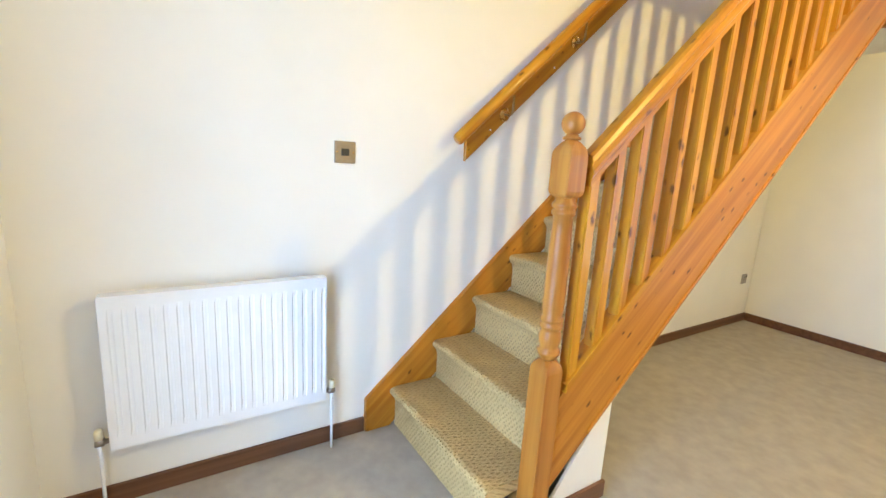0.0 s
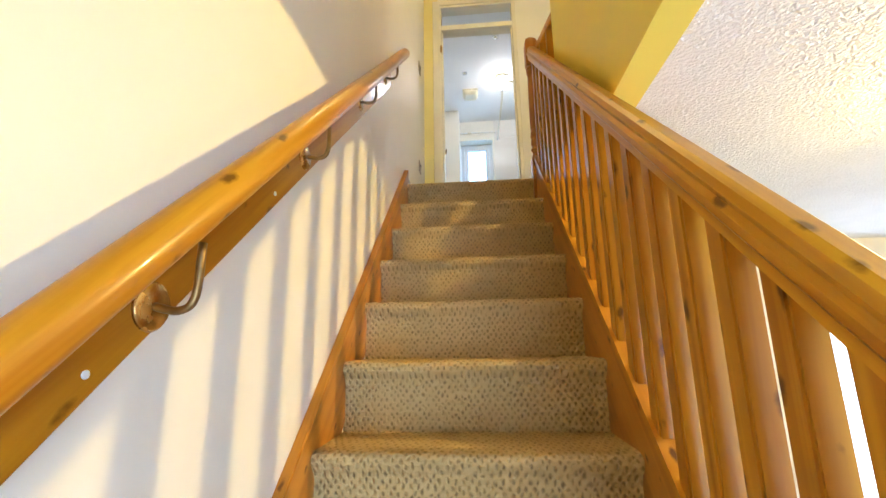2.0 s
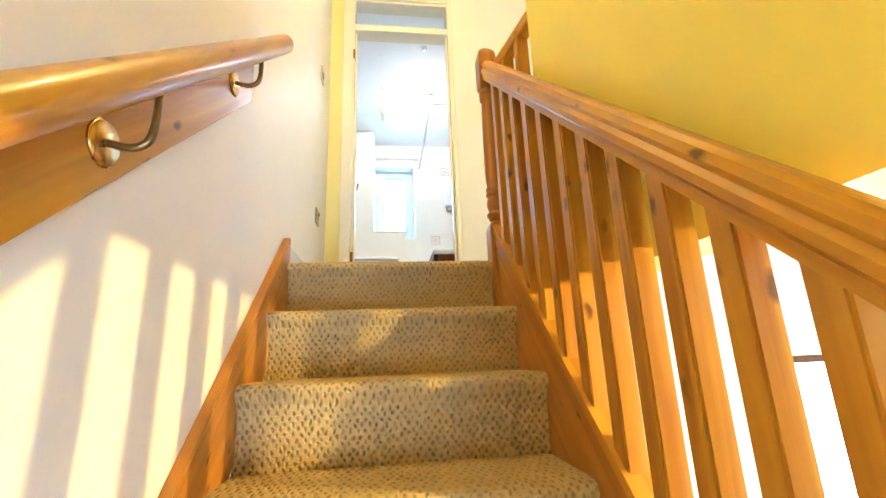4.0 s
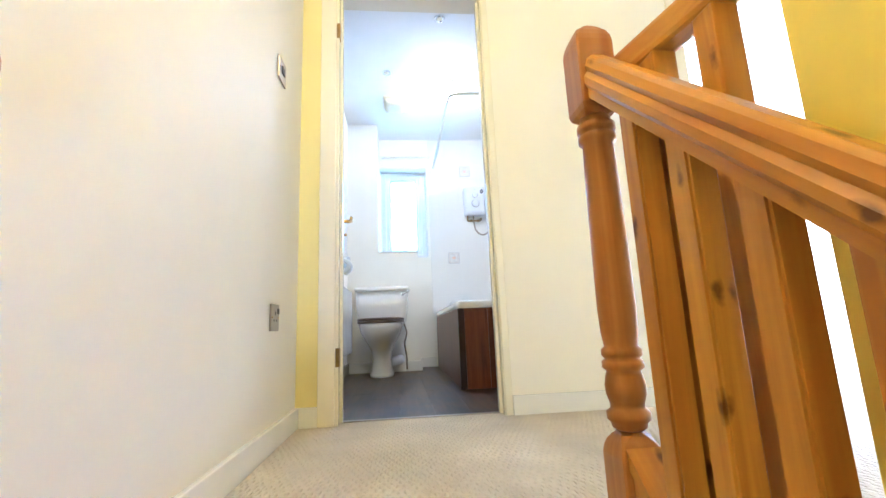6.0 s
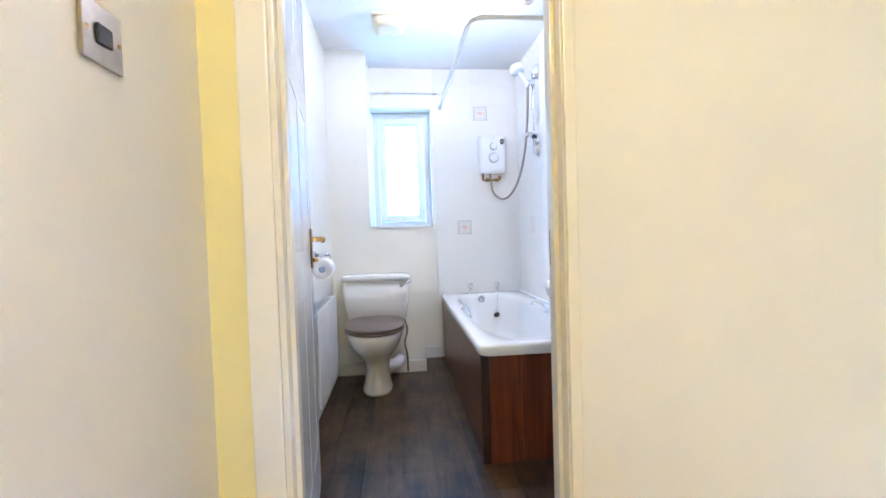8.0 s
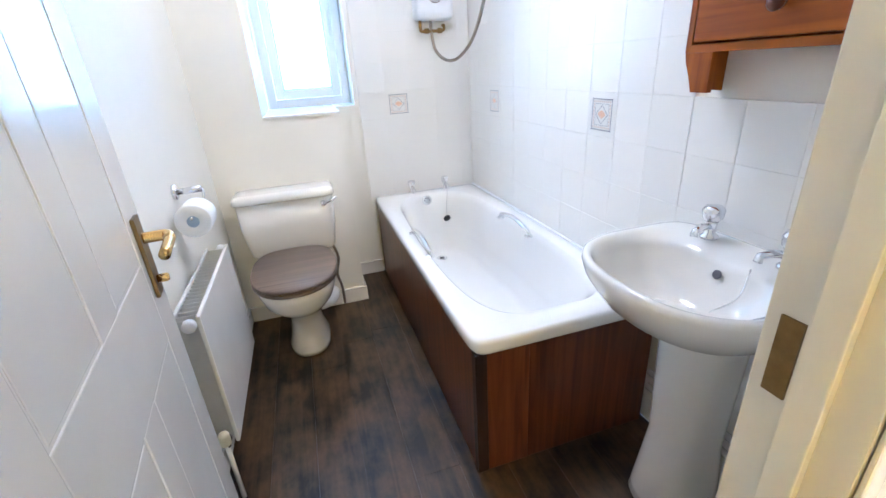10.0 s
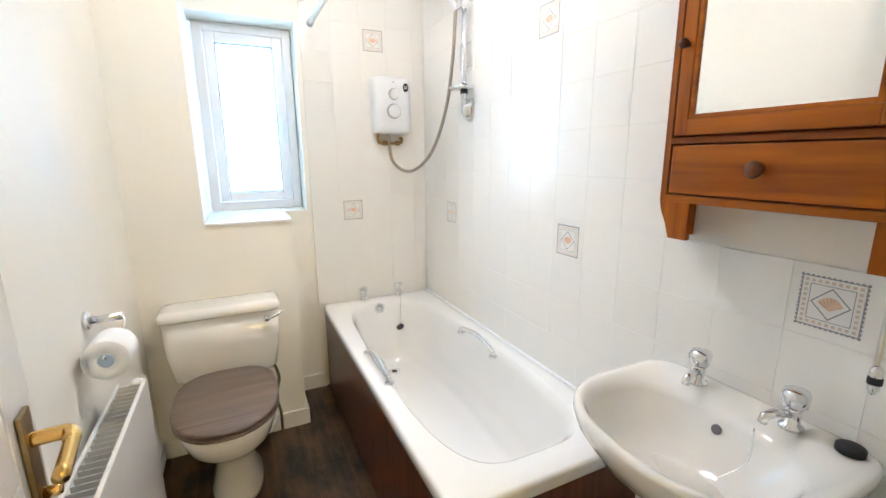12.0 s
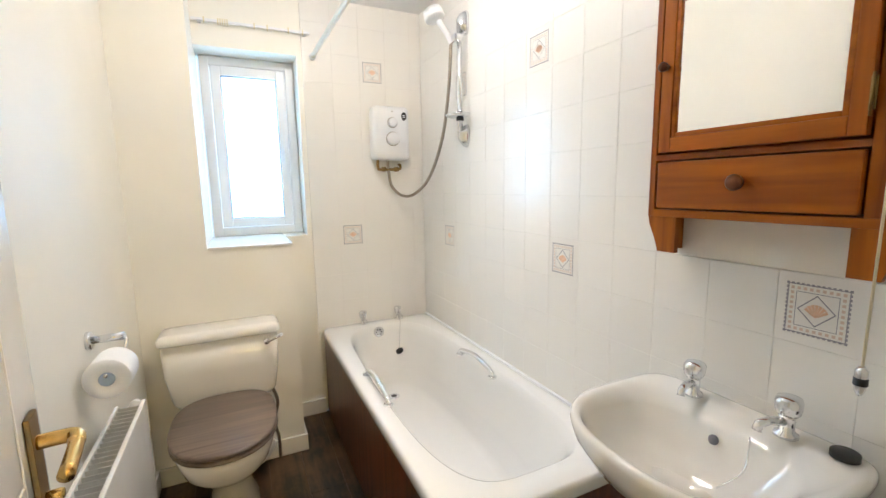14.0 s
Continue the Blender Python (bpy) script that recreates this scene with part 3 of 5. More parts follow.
def newel_post(parent, cx, cy, base, low, cap0, cap1, ball, w=0.076):
    """Square foot, turned shaft with beads, square head and, on the lower one, a ball."""
    foot = newel_head(cx, cy, w, base, low)
    post = part("newel_post", foot, NEWEL, parent, "turned dark-stained newel post")
    L = cap0 - low
    prof = [(0.024, -0.006), (0.034, 0.0), (0.036, 0.008), (0.043, 0.014), (0.043, 0.026), (0.034, 0.032), (0.034, 0.040), (0.040, 0.056), (0.041, 0.072), (0.037, 0.088), (0.034, 0.096), (0.042, 0.102), (0.042, 0.113), (0.035, 0.118), (0.041, 0.124), (0.041, 0.134), (0.034, 0.140), (0.038, 0.165), (0.040, 0.21), (0.039, L * 0.55), (0.036, L - 0.10), (0.034, L - 0.052), (0.042, L - 0.046), (0.042, L - 0.034), (0.034, L - 0.029), (0.043, L - 0.024), (0.043, L - 0.012), (0.035, L - 0.006), (0.034, L + 0.01)]
    part("turned_shaft", lathe(bmesh.new(), [(r * 0.86, low + z) for r, z in prof], cx, cy), NEWEL, post)
    part("square_head", newel_head(cx, cy, w, cap0, cap1), NEWEL, post)
    if ball:
        r = 0.034
        pr = [(0.012, cap1 - 0.003), (0.026, cap1 - 0.001), (0.027, cap1 + 0.005), (0.020, cap1 + 0.009), (0.016, cap1 + 0.014)]
        pr += [(r * math.cos(a), ball + r * math.sin(a)) for a in [radians(d) for d in range(-60, 90, 10)]] + [(0.002, ball + r)]
        part("ball_finial", lathe(bmesh.new(), pr, cx, cy, 28), NEWEL, post)
    return post


BAL_X = 0.815


def rail_section():
    """Moulded handrail section: (across, up)."""
    return [(-0.026, 0.0), (-0.026, 0.018), (-0.031, 0.026), (-0.031, 0.040), (-0.024, 0.050), (-0.027, 0.060), (-0.022, 0.074), (-0.012, 0.081), (0.012, 0.081), (0.022, 0.074), (0.027, 0.060), (0.024, 0.050), (0.031, 0.040), (0.031, 0.026), (0.026, 0.018), (0.026, 0.0)]


def rail_between(a, b):
    bm = bmesh.new()
    a, b = Vector(a), Vector(b)
    rings = []
    for p in (a, b):
        rings.append([(p.x + u * 1.08, p.y, p.z + v * 1.16) for u, v in rail_section()])
    loft(bm, rings)
    for f in bm.faces:
        f.smooth = False
    return bm


def build_balustrade():
    bl = thing("stair_balustrade", (BAL_X, -2.3, GF), "knotty varnished pine balustrade with turned newel posts", "balustrade")
    newel_post(bl, BAL_X - 0.006, -2.270, GF, -1.74, -1.235, -1.062, -1.018)
    newel_post(bl, BAL_X - 0.002, 0.026, -0.30, 0.165, 0.750, 0.957, None)
    part("handrail", rail_between((BAL_X, -2.205, 0.9 * -2.205 + 0.79), (BAL_X, -0.008, 0.9 * -0.008 + 0.79)), PINE_SLOPE, bl)
    part("base_rail", prism(bmesh.new(), [(-2.205, 0.9 * -2.205 + 0.116), (-0.008, 0.9 * -0.008 + 0.116), (-0.008, 0.9 * -0.008 + 0.145), (-2.205, 0.9 * -2.205 + 0.145)], 'x', BAL_X - 0.031, BAL_X + 0.031), PINE_SLOPE, bl)
    h = 0.645
    w = 0.0213
    bm = bmesh.new()
    rings = []
    for z in (0, h):
        rings.append([(-w, -w, z - 0.9 * w), (w, -w, z - 0.9 * w), (w, w, z + 0.9 * w), (-w, w, z + 0.9 * w)])
    loft(bm, rings)
    for f in bm.faces:
        f.smooth = False
    bmesh.ops.bevel(bm, geom=[e for e in bm.edges if abs(e.verts[0].co.z - e.verts[1].co.z) > 0.3], offset=0.004, segments=2, affect='EDGES')
    me = mesh_of("baluster", bm, PINE_UP)
    n = 20
    for i in range(n):
        y = -2.175 + i * (2.175 - 0.115) / (n - 1)
        piece("baluster", me, bl, (BAL_X, y, 0.9 * y + 0.145))
    # short level balustrade at the head of the stairs
    lb = thing("landing_balustrade", (0.842, -0.19, 0.0), "short level pine balustrade guarding the landing", "balustrade")
    k = 0.20
    def slant(bm):
        for v in bm.verts:
            v.co.x -= k * (v.co.y + 0.01)
        return bm
    part("handrail", slant(boxes((0.819, 0.869, -0.329, -0.010, 0.796, 0.848), bevel=0.010)), PINE_Y, lb)
    part("base_rail", slant(boxes((0.817, 0.871, -0.329, -0.010, 0.001, 0.03), bevel=0.004)), PINE_Y, lb)
    me2 = mesh_of("baluster", boxes((-w, w, -w, w, 0, 0.767), bevel=0.004), PINE_UP)
    for y in (-0.115, -0.225):
        piece("baluster", me2, lb, (0.844 - k * (y + 0.01), y, 0.03))


def build_wall_rail():
    wr = thing("wall_handrail", (0.04, -1.2, -0.3), "round varnished pine handrail on brass brackets and a wall board", "handrail")
    def off(y, c):
        return 0.9 * y + c
    bm = tube(bmesh.new(), [(0.082, -2.19, off(-2.19, 0.925)), (0.082, -2.184, off(-2.184, 0.925)), (0.082, -0.422, off(-0.422, 0.95)), (0.082, -0.415, off(-0.415, 0.95))], [0.024, 0.027, 0.027, 0.024], 20)
    part("round_rail", bm, PINE_SLOPE, wr)
    bm = prism(bmesh.new(), [(-2.10, off(-2.10, 0.755)), (-0.475, off(-0.475, 0.765)), (-0.475, off(-0.475, 0.92)), (-2.10, off(-2.10, 0.90))], 'x', 0.001, 0.020)
    bmesh.ops.bevel(bm, geom=bm.edges[:], offset=0.002, segments=1, affect='EDGES')
    part("wall_board", bm, PINE_SLOPE, wr)
    for y in (-1.966, -1.589):
        part("screw_cap", disc(bmesh.new(), (0.0195, y, off(y, 0.788)), (1, 0, 0), 0.005, 0.002, 12), PVC, wr, "small white screw cap")
    for y in (-1.886, -1.455, -1.0, -0.603):
        z = off(y, 0.872 + 0.041 * y)
        bm = bmesh.new()
        c = [(0.020 + 0.004 * k, y, z) for k in range(2)]
        tube(bm, c, [0.033, 0.029], 20)
        br = part("rail_bracket", bm, BRASS, wr, "brass handrail bracket")
        part("bracket_arm", tube(bmesh.new(), curve_pts([(0.024, y, z), (0.058, y, z - 0.006), (0.078, y, z + 0.012), (0.080, y, min(off(y, 0.915), z + 0.082))], 5), 0.0055, 8), DARKBRASS, br)


def spun(bm, m):
    bmesh.ops.transform(bm, matrix=m, verts=bm.verts)
    return bm


def dring(cx, cy, a, b, z, n=48, pf=2.4, pb=7.0):
    """A D-shaped ring, straight towards larger x."""
    out = []
    for i in range(n):
        t = 2 * math.pi * i / n
        c, s = math.cos(t), math.sin(t)
        q = pb if c > 0 else pf
        out.append((cx + a * math.copysign(abs(c) ** (2 / q), c), cy + b * math.copysign(abs(s) ** (2 / q), s), z))
    return out


def disc(bm, c, axis, r, h, n=20, rim=0.2):
    """A short round boss from c along an axis."""
    c, d = Vector(c), Vector(axis).normalized()
    return tube(bm, [c, c + d * h * (1 - rim), c + d * h], [r, r, r * (1 - rim)], n)


# ---------- doors and windows ----------
def build_bathroom_door():
    fr = thing("door_1", (0.485, WY0, 0), "cream gloss doorframe with a glazed fanlight over the open bathroom door", "doorway", kind="structure")
    y0, y1 = WY0 - 0.004, WY1 + 0.004
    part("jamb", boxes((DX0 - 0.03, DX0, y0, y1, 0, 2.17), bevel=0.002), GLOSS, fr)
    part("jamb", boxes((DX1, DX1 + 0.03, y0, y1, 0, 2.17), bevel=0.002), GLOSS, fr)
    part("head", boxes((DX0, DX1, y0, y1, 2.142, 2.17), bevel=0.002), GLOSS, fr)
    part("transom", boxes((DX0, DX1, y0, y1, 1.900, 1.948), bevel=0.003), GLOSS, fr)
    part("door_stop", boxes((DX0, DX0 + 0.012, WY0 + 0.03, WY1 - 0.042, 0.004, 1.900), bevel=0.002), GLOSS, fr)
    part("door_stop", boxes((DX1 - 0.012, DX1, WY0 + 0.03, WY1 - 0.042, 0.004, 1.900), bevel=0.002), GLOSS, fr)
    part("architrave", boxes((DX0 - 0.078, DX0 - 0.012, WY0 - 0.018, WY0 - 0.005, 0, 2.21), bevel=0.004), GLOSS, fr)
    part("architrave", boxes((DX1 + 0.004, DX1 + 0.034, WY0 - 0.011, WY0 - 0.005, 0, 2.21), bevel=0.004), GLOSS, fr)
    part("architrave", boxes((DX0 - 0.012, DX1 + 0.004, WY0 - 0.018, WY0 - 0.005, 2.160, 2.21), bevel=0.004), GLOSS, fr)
    pane = part("fanlight_pane", boxes((DX0, DX1, WY0 + 0.05, WY0 + 0.054, 1.948, 2.142)), GLASS, fr, "clear glass fanlight")
    pane.visible_shadow = False
    part("threshold_strip", boxes((DX0, DX1, WY1 - 0.055, WY1 - 0.030, 0.0, 0.005), bevel=0.002), STEEL, fr, "metal carpet strip")
    part("strike_plate", boxes((DX1 - 0.003, DX1, WY1 - 0.035, WY1 - 0.012, 0.90, 0.99)), DARKBRASS, fr)
    # the leaf, opened into the bathroom
    lf = thing("door_2", (DX0, WY1, 0), "white gloss panelled bathroom door standing open", "door", kind="structure")
    M = pose(DX0 - 0.008, WY1 + 0.006, 0, 0, 0, 7.0)
    t = 0.036
    wd = 0.632
    part("leaf_core", spun(boxes((-t + 0.002, -0.002, 0, wd, 0.008, 1.892)), M), WHITEGLOSS, lf)
    stiles = [(0, 0.095), (wd - 0.095, wd)]
    for a, b in stiles:
        part("stile", spun(boxes((-t, 0, a, b, 0.008, 1.892), bevel=0.002), M), WHITEGLOSS, lf)
    for a, b in ((0.008, 0.20), (0.80, 0.95), (1.42, 1.52), (1.77, 1.892)):
        part("rail", spun(boxes((-t, 0, 0.095, wd - 0.095, a, b), bevel=0.002), M), WHITEGLOSS, lf)
    mid = wd / 2
    for z0, z1 in ((0.20, 0.80), (0.95, 1.42), (1.52, 1.77)):
        part("muntin", spun(boxes((-t, 0, mid - 0.04, mid + 0.04, z0, z1), bevel=0.002), M), WHITEGLOSS, lf)
        for a, b in ((0.095, mid - 0.04), (mid + 0.04, wd - 0.095)):
            part("panel", spun(boxes((-t + 0.001, -0.001, a + 0.005, b - 0.005, z0 + 0.005, z1 - 0.005), bevel=0.002), M), WHITEGLOSS, lf)
    for sx in (0.0,):
        hp = part("handle_plate", spun(boxes((0.0, 0.007, wd - 0.075, wd - 0.035, 0.875, 1.025), bevel=0.002), M), HANDLEPLATE, lf, "aged brass lever handle plate")
        part("lever", spun(tube(bmesh.new(), curve_pts([(0.005, wd - 0.055, 0.985), (0.030, wd - 0.055, 0.985), (0.046, wd - 0.060, 0.985), (0.050, wd - 0.085, 0.983), (0.050, wd - 0.155, 0.980)], 5), [0.010] * 15 + [0.009] * 5 + [0.009], 12), M), BRASS, hp)
        part("thumb_turn", spun(disc(bmesh.new(), (0.006, wd - 0.055, 0.905), (1, 0, 0), 0.008, 0.02), M), BRASS, hp)
    for z in (0.255, 1.70):
        part("hinge", boxes((DX0 - 0.011, DX0 + 0.004, WY0 - 0.008, WY0 - 0.003, z - 0.036, z + 0.036), (DX0, DX0 + 0.004, WY0 - 0.003, WY0 + 0.025, z - 0.036, z + 0.036)), DARKBRASS, fr, "tarnished brass hinge leaf")


def build_bedroom_door():
    fr = thing("door_3", (2.2, WY0, 0), "cream gloss frame of the open bedroom doorway", "doorway", kind="structure")
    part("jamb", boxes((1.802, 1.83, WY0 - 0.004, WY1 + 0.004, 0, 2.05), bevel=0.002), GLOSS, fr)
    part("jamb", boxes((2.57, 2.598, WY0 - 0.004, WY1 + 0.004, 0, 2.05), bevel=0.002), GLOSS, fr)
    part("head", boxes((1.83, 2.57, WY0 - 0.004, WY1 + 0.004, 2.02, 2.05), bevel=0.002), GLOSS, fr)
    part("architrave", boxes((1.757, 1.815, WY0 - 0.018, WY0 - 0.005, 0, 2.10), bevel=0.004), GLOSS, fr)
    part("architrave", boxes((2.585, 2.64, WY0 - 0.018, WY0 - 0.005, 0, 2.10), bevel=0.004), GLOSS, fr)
    part("strike_plate", boxes((1.83, 1.833, WY0 + 0.02, WY0 + 0.045, 0.93, 1.03)), STEEL, fr)


def glazed_window(name, x0, x1, y, z0, z1, depth, label, material, pane_mat, mullions=(), face=-1):
    """Frame and panes in a wall that faces along y."""
    w = thing(name, ((x0 + x1) / 2, y, z0), label, "window", kind="structure")
    f = 0.05
    part("window_frame", boxes((x0, x0 + f, y, y + depth, z0, z1), (x1 - f, x1, y, y + depth, z0, z1), (x0 + f, x1 - f, y, y + depth, z0, z0 + f), (x0 + f, x1 - f, y, y + depth, z1 - f, z1), bevel=0.004), material, w)
    xs = [x0 + f, *mullions, x1 - f]
    for m in mullions:
        part("mullion", boxes((m - 0.025, m + 0.025, y + 0.004, y + depth - 0.004, z0 + f, z1 - f), bevel=0.004), material, w)
    for a, b in zip(xs, xs[1:]):
        p = part("pane", boxes((a, b, y + depth / 2 - 0.003, y + depth / 2 + 0.003, z0 + f, z1 - f)), pane_mat, w)
        p.visible_shadow = False
    return w


def build_windows():
    glazed_window("door_4", PX0, PX1, 1.16, GF, PZ, 0.06, "brown framed sliding glass patio door", SKIRTBROWN, GLASS, ((PX0 + PX1) / 2,))
    glazed_window("door_5", 0.80, 1.70, FY - 0.10, GF, -0.40, 0.06, "white framed glazed front door", PVC, GLASS)
    glazed_window("window_3", 2.5, 4.1, 3.92, 0.9, 2.0, 0.06, "white framed bedroom window", PVC, GLASS, (3.3,))
    # small bathroom window: fixed frame, opening sash, frosted pane
    w = thing("window_1", (0.46, 3.63, 1.06), "white plastic framed bathroom window with frosted glass", "window", kind="structure")
    x0, x1, z0, z1, y = 0.232, 0.694, 1.062, 2.003, 3.62
    f = 0.045
    part("window_frame", boxes((x0, x0 + f, y, y + 0.06, z0, z1), (x1 - f, x1, y, y + 0.06, z0, z1), (x0 + f, x1 - f, y, y + 0.06, z0, z0 + f), (x0 + f, x1 - f, y, y + 0.06, z1 - f, z1), bevel=0.004), PVC, w)
    a, b, c, d = x0 + f + 0.004, x1 - f - 0.004, z0 + f + 0.004, z1 - f - 0.004
    s = 0.047
    sash = part("sash", boxes((a, a + s, y - 0.012, y + 0.045, c, d), (b - s, b, y - 0.012, y + 0.045, c, d), (a + s, b - s, y - 0.012, y + 0.045, c, c + s), (a + s, b - s, y - 0.012, y + 0.045, d - s, d), bevel=0.005), PVC, w)
    pane = part("pane", boxes((a + s, b - s, y + 0.012, y + 0.018, c + s, d - s)), FROST, sash, "frosted glass pane")
    pane.visible_shadow = False
    part("gasket", boxes((a + s, a + s + 0.004, y - 0.002, y + 0.010, c + s, d - s), (b - s - 0.004, b - s, y - 0.002, y + 0.010, c + s, d - s), (a + s, b - s, y - 0.002, y + 0.010, c + s, c + s + 0.004), (a + s, b - s, y - 0.002, y + 0.010, d - s - 0.004, d - s)), GREY, sash, "grey rubber gasket")
    hd = part("handle_base", boxes((b - 0.034, b - 0.012, y - 0.022, y - 0.012, 1.49, 1.56), bevel=0.003), PVC, sash)
    part("window_handle", boxes((b - 0.031, b - 0.015, y - 0.038, y - 0.022, 1.42, 1.55), bevel=0.004), PVC, w)
    part("window_sill", boxes((0.222, 0.578, 3.118, 3.62, 1.050, 1.062), bevel=0.003), TILE, w, "white tiled window sill")


# ---------- living room and landing things ----------
def fluted_radiator(name, x, y0, y1, z0, z1, label, flutes):
    """A panel radiator on a wall that faces +x; its front stands at x."""
    r = thing(name, (x, (y0 + y1) / 2, z0), label, "radiator")
    n = flutes * 8
    bm = bmesh.new()
    h = z1 - z0
    rows = []
    for v, k in ((0, 0), (0.035, 0), (0.065, 1), (h - 0.065, 1), (h - 0.035, 0), (h, 0)):
        row = []
        for i in range(n + 1):
            u = i / n
            e = 0 if u < 0.012 or u > 0.988 else 1
            wv = math.sin(2 * math.pi * flutes * u)
            dx = k * e * (-0.006 if wv < -0.1 else 0.0)
            row.append(bm.verts.new((x + dx, y0 + (y1 - y0) * u, z0 + v)))
        rows.append(row)
    for a, b in zip(rows, rows[1:]):
        for i in range(n):
            bm.faces.new((a[i], a[i + 1], b[i + 1], b[i]))
    part("front_panel", bm, WHITEGLOSS, r)
    part("casing", boxes((x - 0.048, x - 0.008, y0 + 0.002, y1 - 0.002, z0 + 0.012, z1 - 0.004), (x - 0.010, x - 0.0065, y0, y1, z0, z1), (x - 0.008, x, y0 - 0.003, y0, z0, z1), (x - 0.008, x, y1, y1 + 0.003, z0, z1), (x - 0.05, x, y0, y1, z1, z1 + 0.003), bevel=0.001), WHITEGLOSS, r)
    for y, s in ((y0, -1), (y1, 1)):
        v = part("valve", tube(bmesh.new(), [(x - 0.03, y, z0 + 0.022), (x - 0.03, y + s * 0.018, z0 + 0.022), (x - 0.03, y + s * 0.020, z0 + 0.022), (x - 0.03, y + s * 0.045, z0 + 0.022)], [0.009, 0.009, 0.015, 0.014], 12), STEEL, r)
        part("valve_cap", disc(bmesh.new(), (x - 0.03, y + s * 0.034, z0 + 0.034), (0, 0, 1), 0.013, 0.034), CREAMPLASTIC, v)
        part("pipe", tube(bmesh.new(), [(x - 0.03, y + s * 0.034, z0 + 0.02), (x - 0.03, y + s * 0.034, GF)], 0.006, 10), WHITEGLOSS, v)
    return r


def wall_plate(name, x, y, z, label, category, kind, axis_y=True):
    """A brushed square plate on the stair wall, as a switch or a socket."""
    p = thing(name, (x, y, z), label, category)
    s = 0.043
    part("plate", boxes((x + 0.0005, x + 0.007, y - s, y + s, z - s, z + s), bevel=0.002), STEEL, p)
    if kind == "switch":
        part("rocker", boxes((x + 0.007, x + 0.011, y - 0.016, y + 0.016, z - 0.014, z + 0.014), bevel=0.002), BLACK, p)
    else:
        for a, b, c, d in ((-0.004, 0.004, 0.008, 0.020), (-0.018, -0.008, -0.012, -0.006), (0.008, 0.018, -0.012, -0.006)):
            part("pin_slot", boxes((x + 0.007, x + 0.0078, y + a, y + b, z + c, z + d)), BLACK, p)
        part("rocker", boxes((x + 0.007, x + 0.011, y + 0.020, y + 0.032, z + 0.012, z + 0.030), bevel=0.001), BLACK, p)
    for k in (-1, 1):
        part("screw", disc(bmesh.new(), (x + 0.007, y + k * 0.034, z), (1, 0, 0), 0.0035, 0.0012, 10), BRASS, p)
    return p


def build_living():
    fluted_radiator("radiator", 0.088, -3.486, -2.772, -2.146, -1.620, "white fluted panel radiator under the light switch", 19)
    wall_plate("light_switch", 0.0, -2.673, -1.129, "aged brass light switch plate on the cream wall", "light switch", "switch")
    wall_plate("power_socket", 0.0, 0.985, -1.998, "brushed steel power socket low on the cream wall", "socket", "socket")
    wall_plate("light_switch", 0.0, 0.705, 1.288, "brushed steel light switch plate by the bathroom door", "light switch", "switch")
    wall_plate("power_socket", 0.0, 0.703, 0.407, "brushed steel power socket above the landing skirting", "socket", "socket")
    ll = thing("pendant_lamp", (0.46, -0.62, UP), "white pendant lamp holder over the stair head, lit", "lamp")
    part("ceiling_rose", disc(bmesh.new(), (0.46, -0.62, UP), (0, 0, -1), 0.045, 0.03), PVC, ll)
    part("lamp_holder", tube(bmesh.new(), [(0.46, -0.62, UP - 0.03), (0.46, -0.62, UP - 0.12)], 0.016, 12), PVC, ll)
    cl = thing("batten_lamp", (2.09, -1.29, GC), "flat white lamp holder with a lit bulb on the ceiling", "lamp")
    part("ceiling_rose", disc(bmesh.new(), (2.09, -1.29, GC), (0, 0, -1), 0.045, 0.007), PVC, cl)


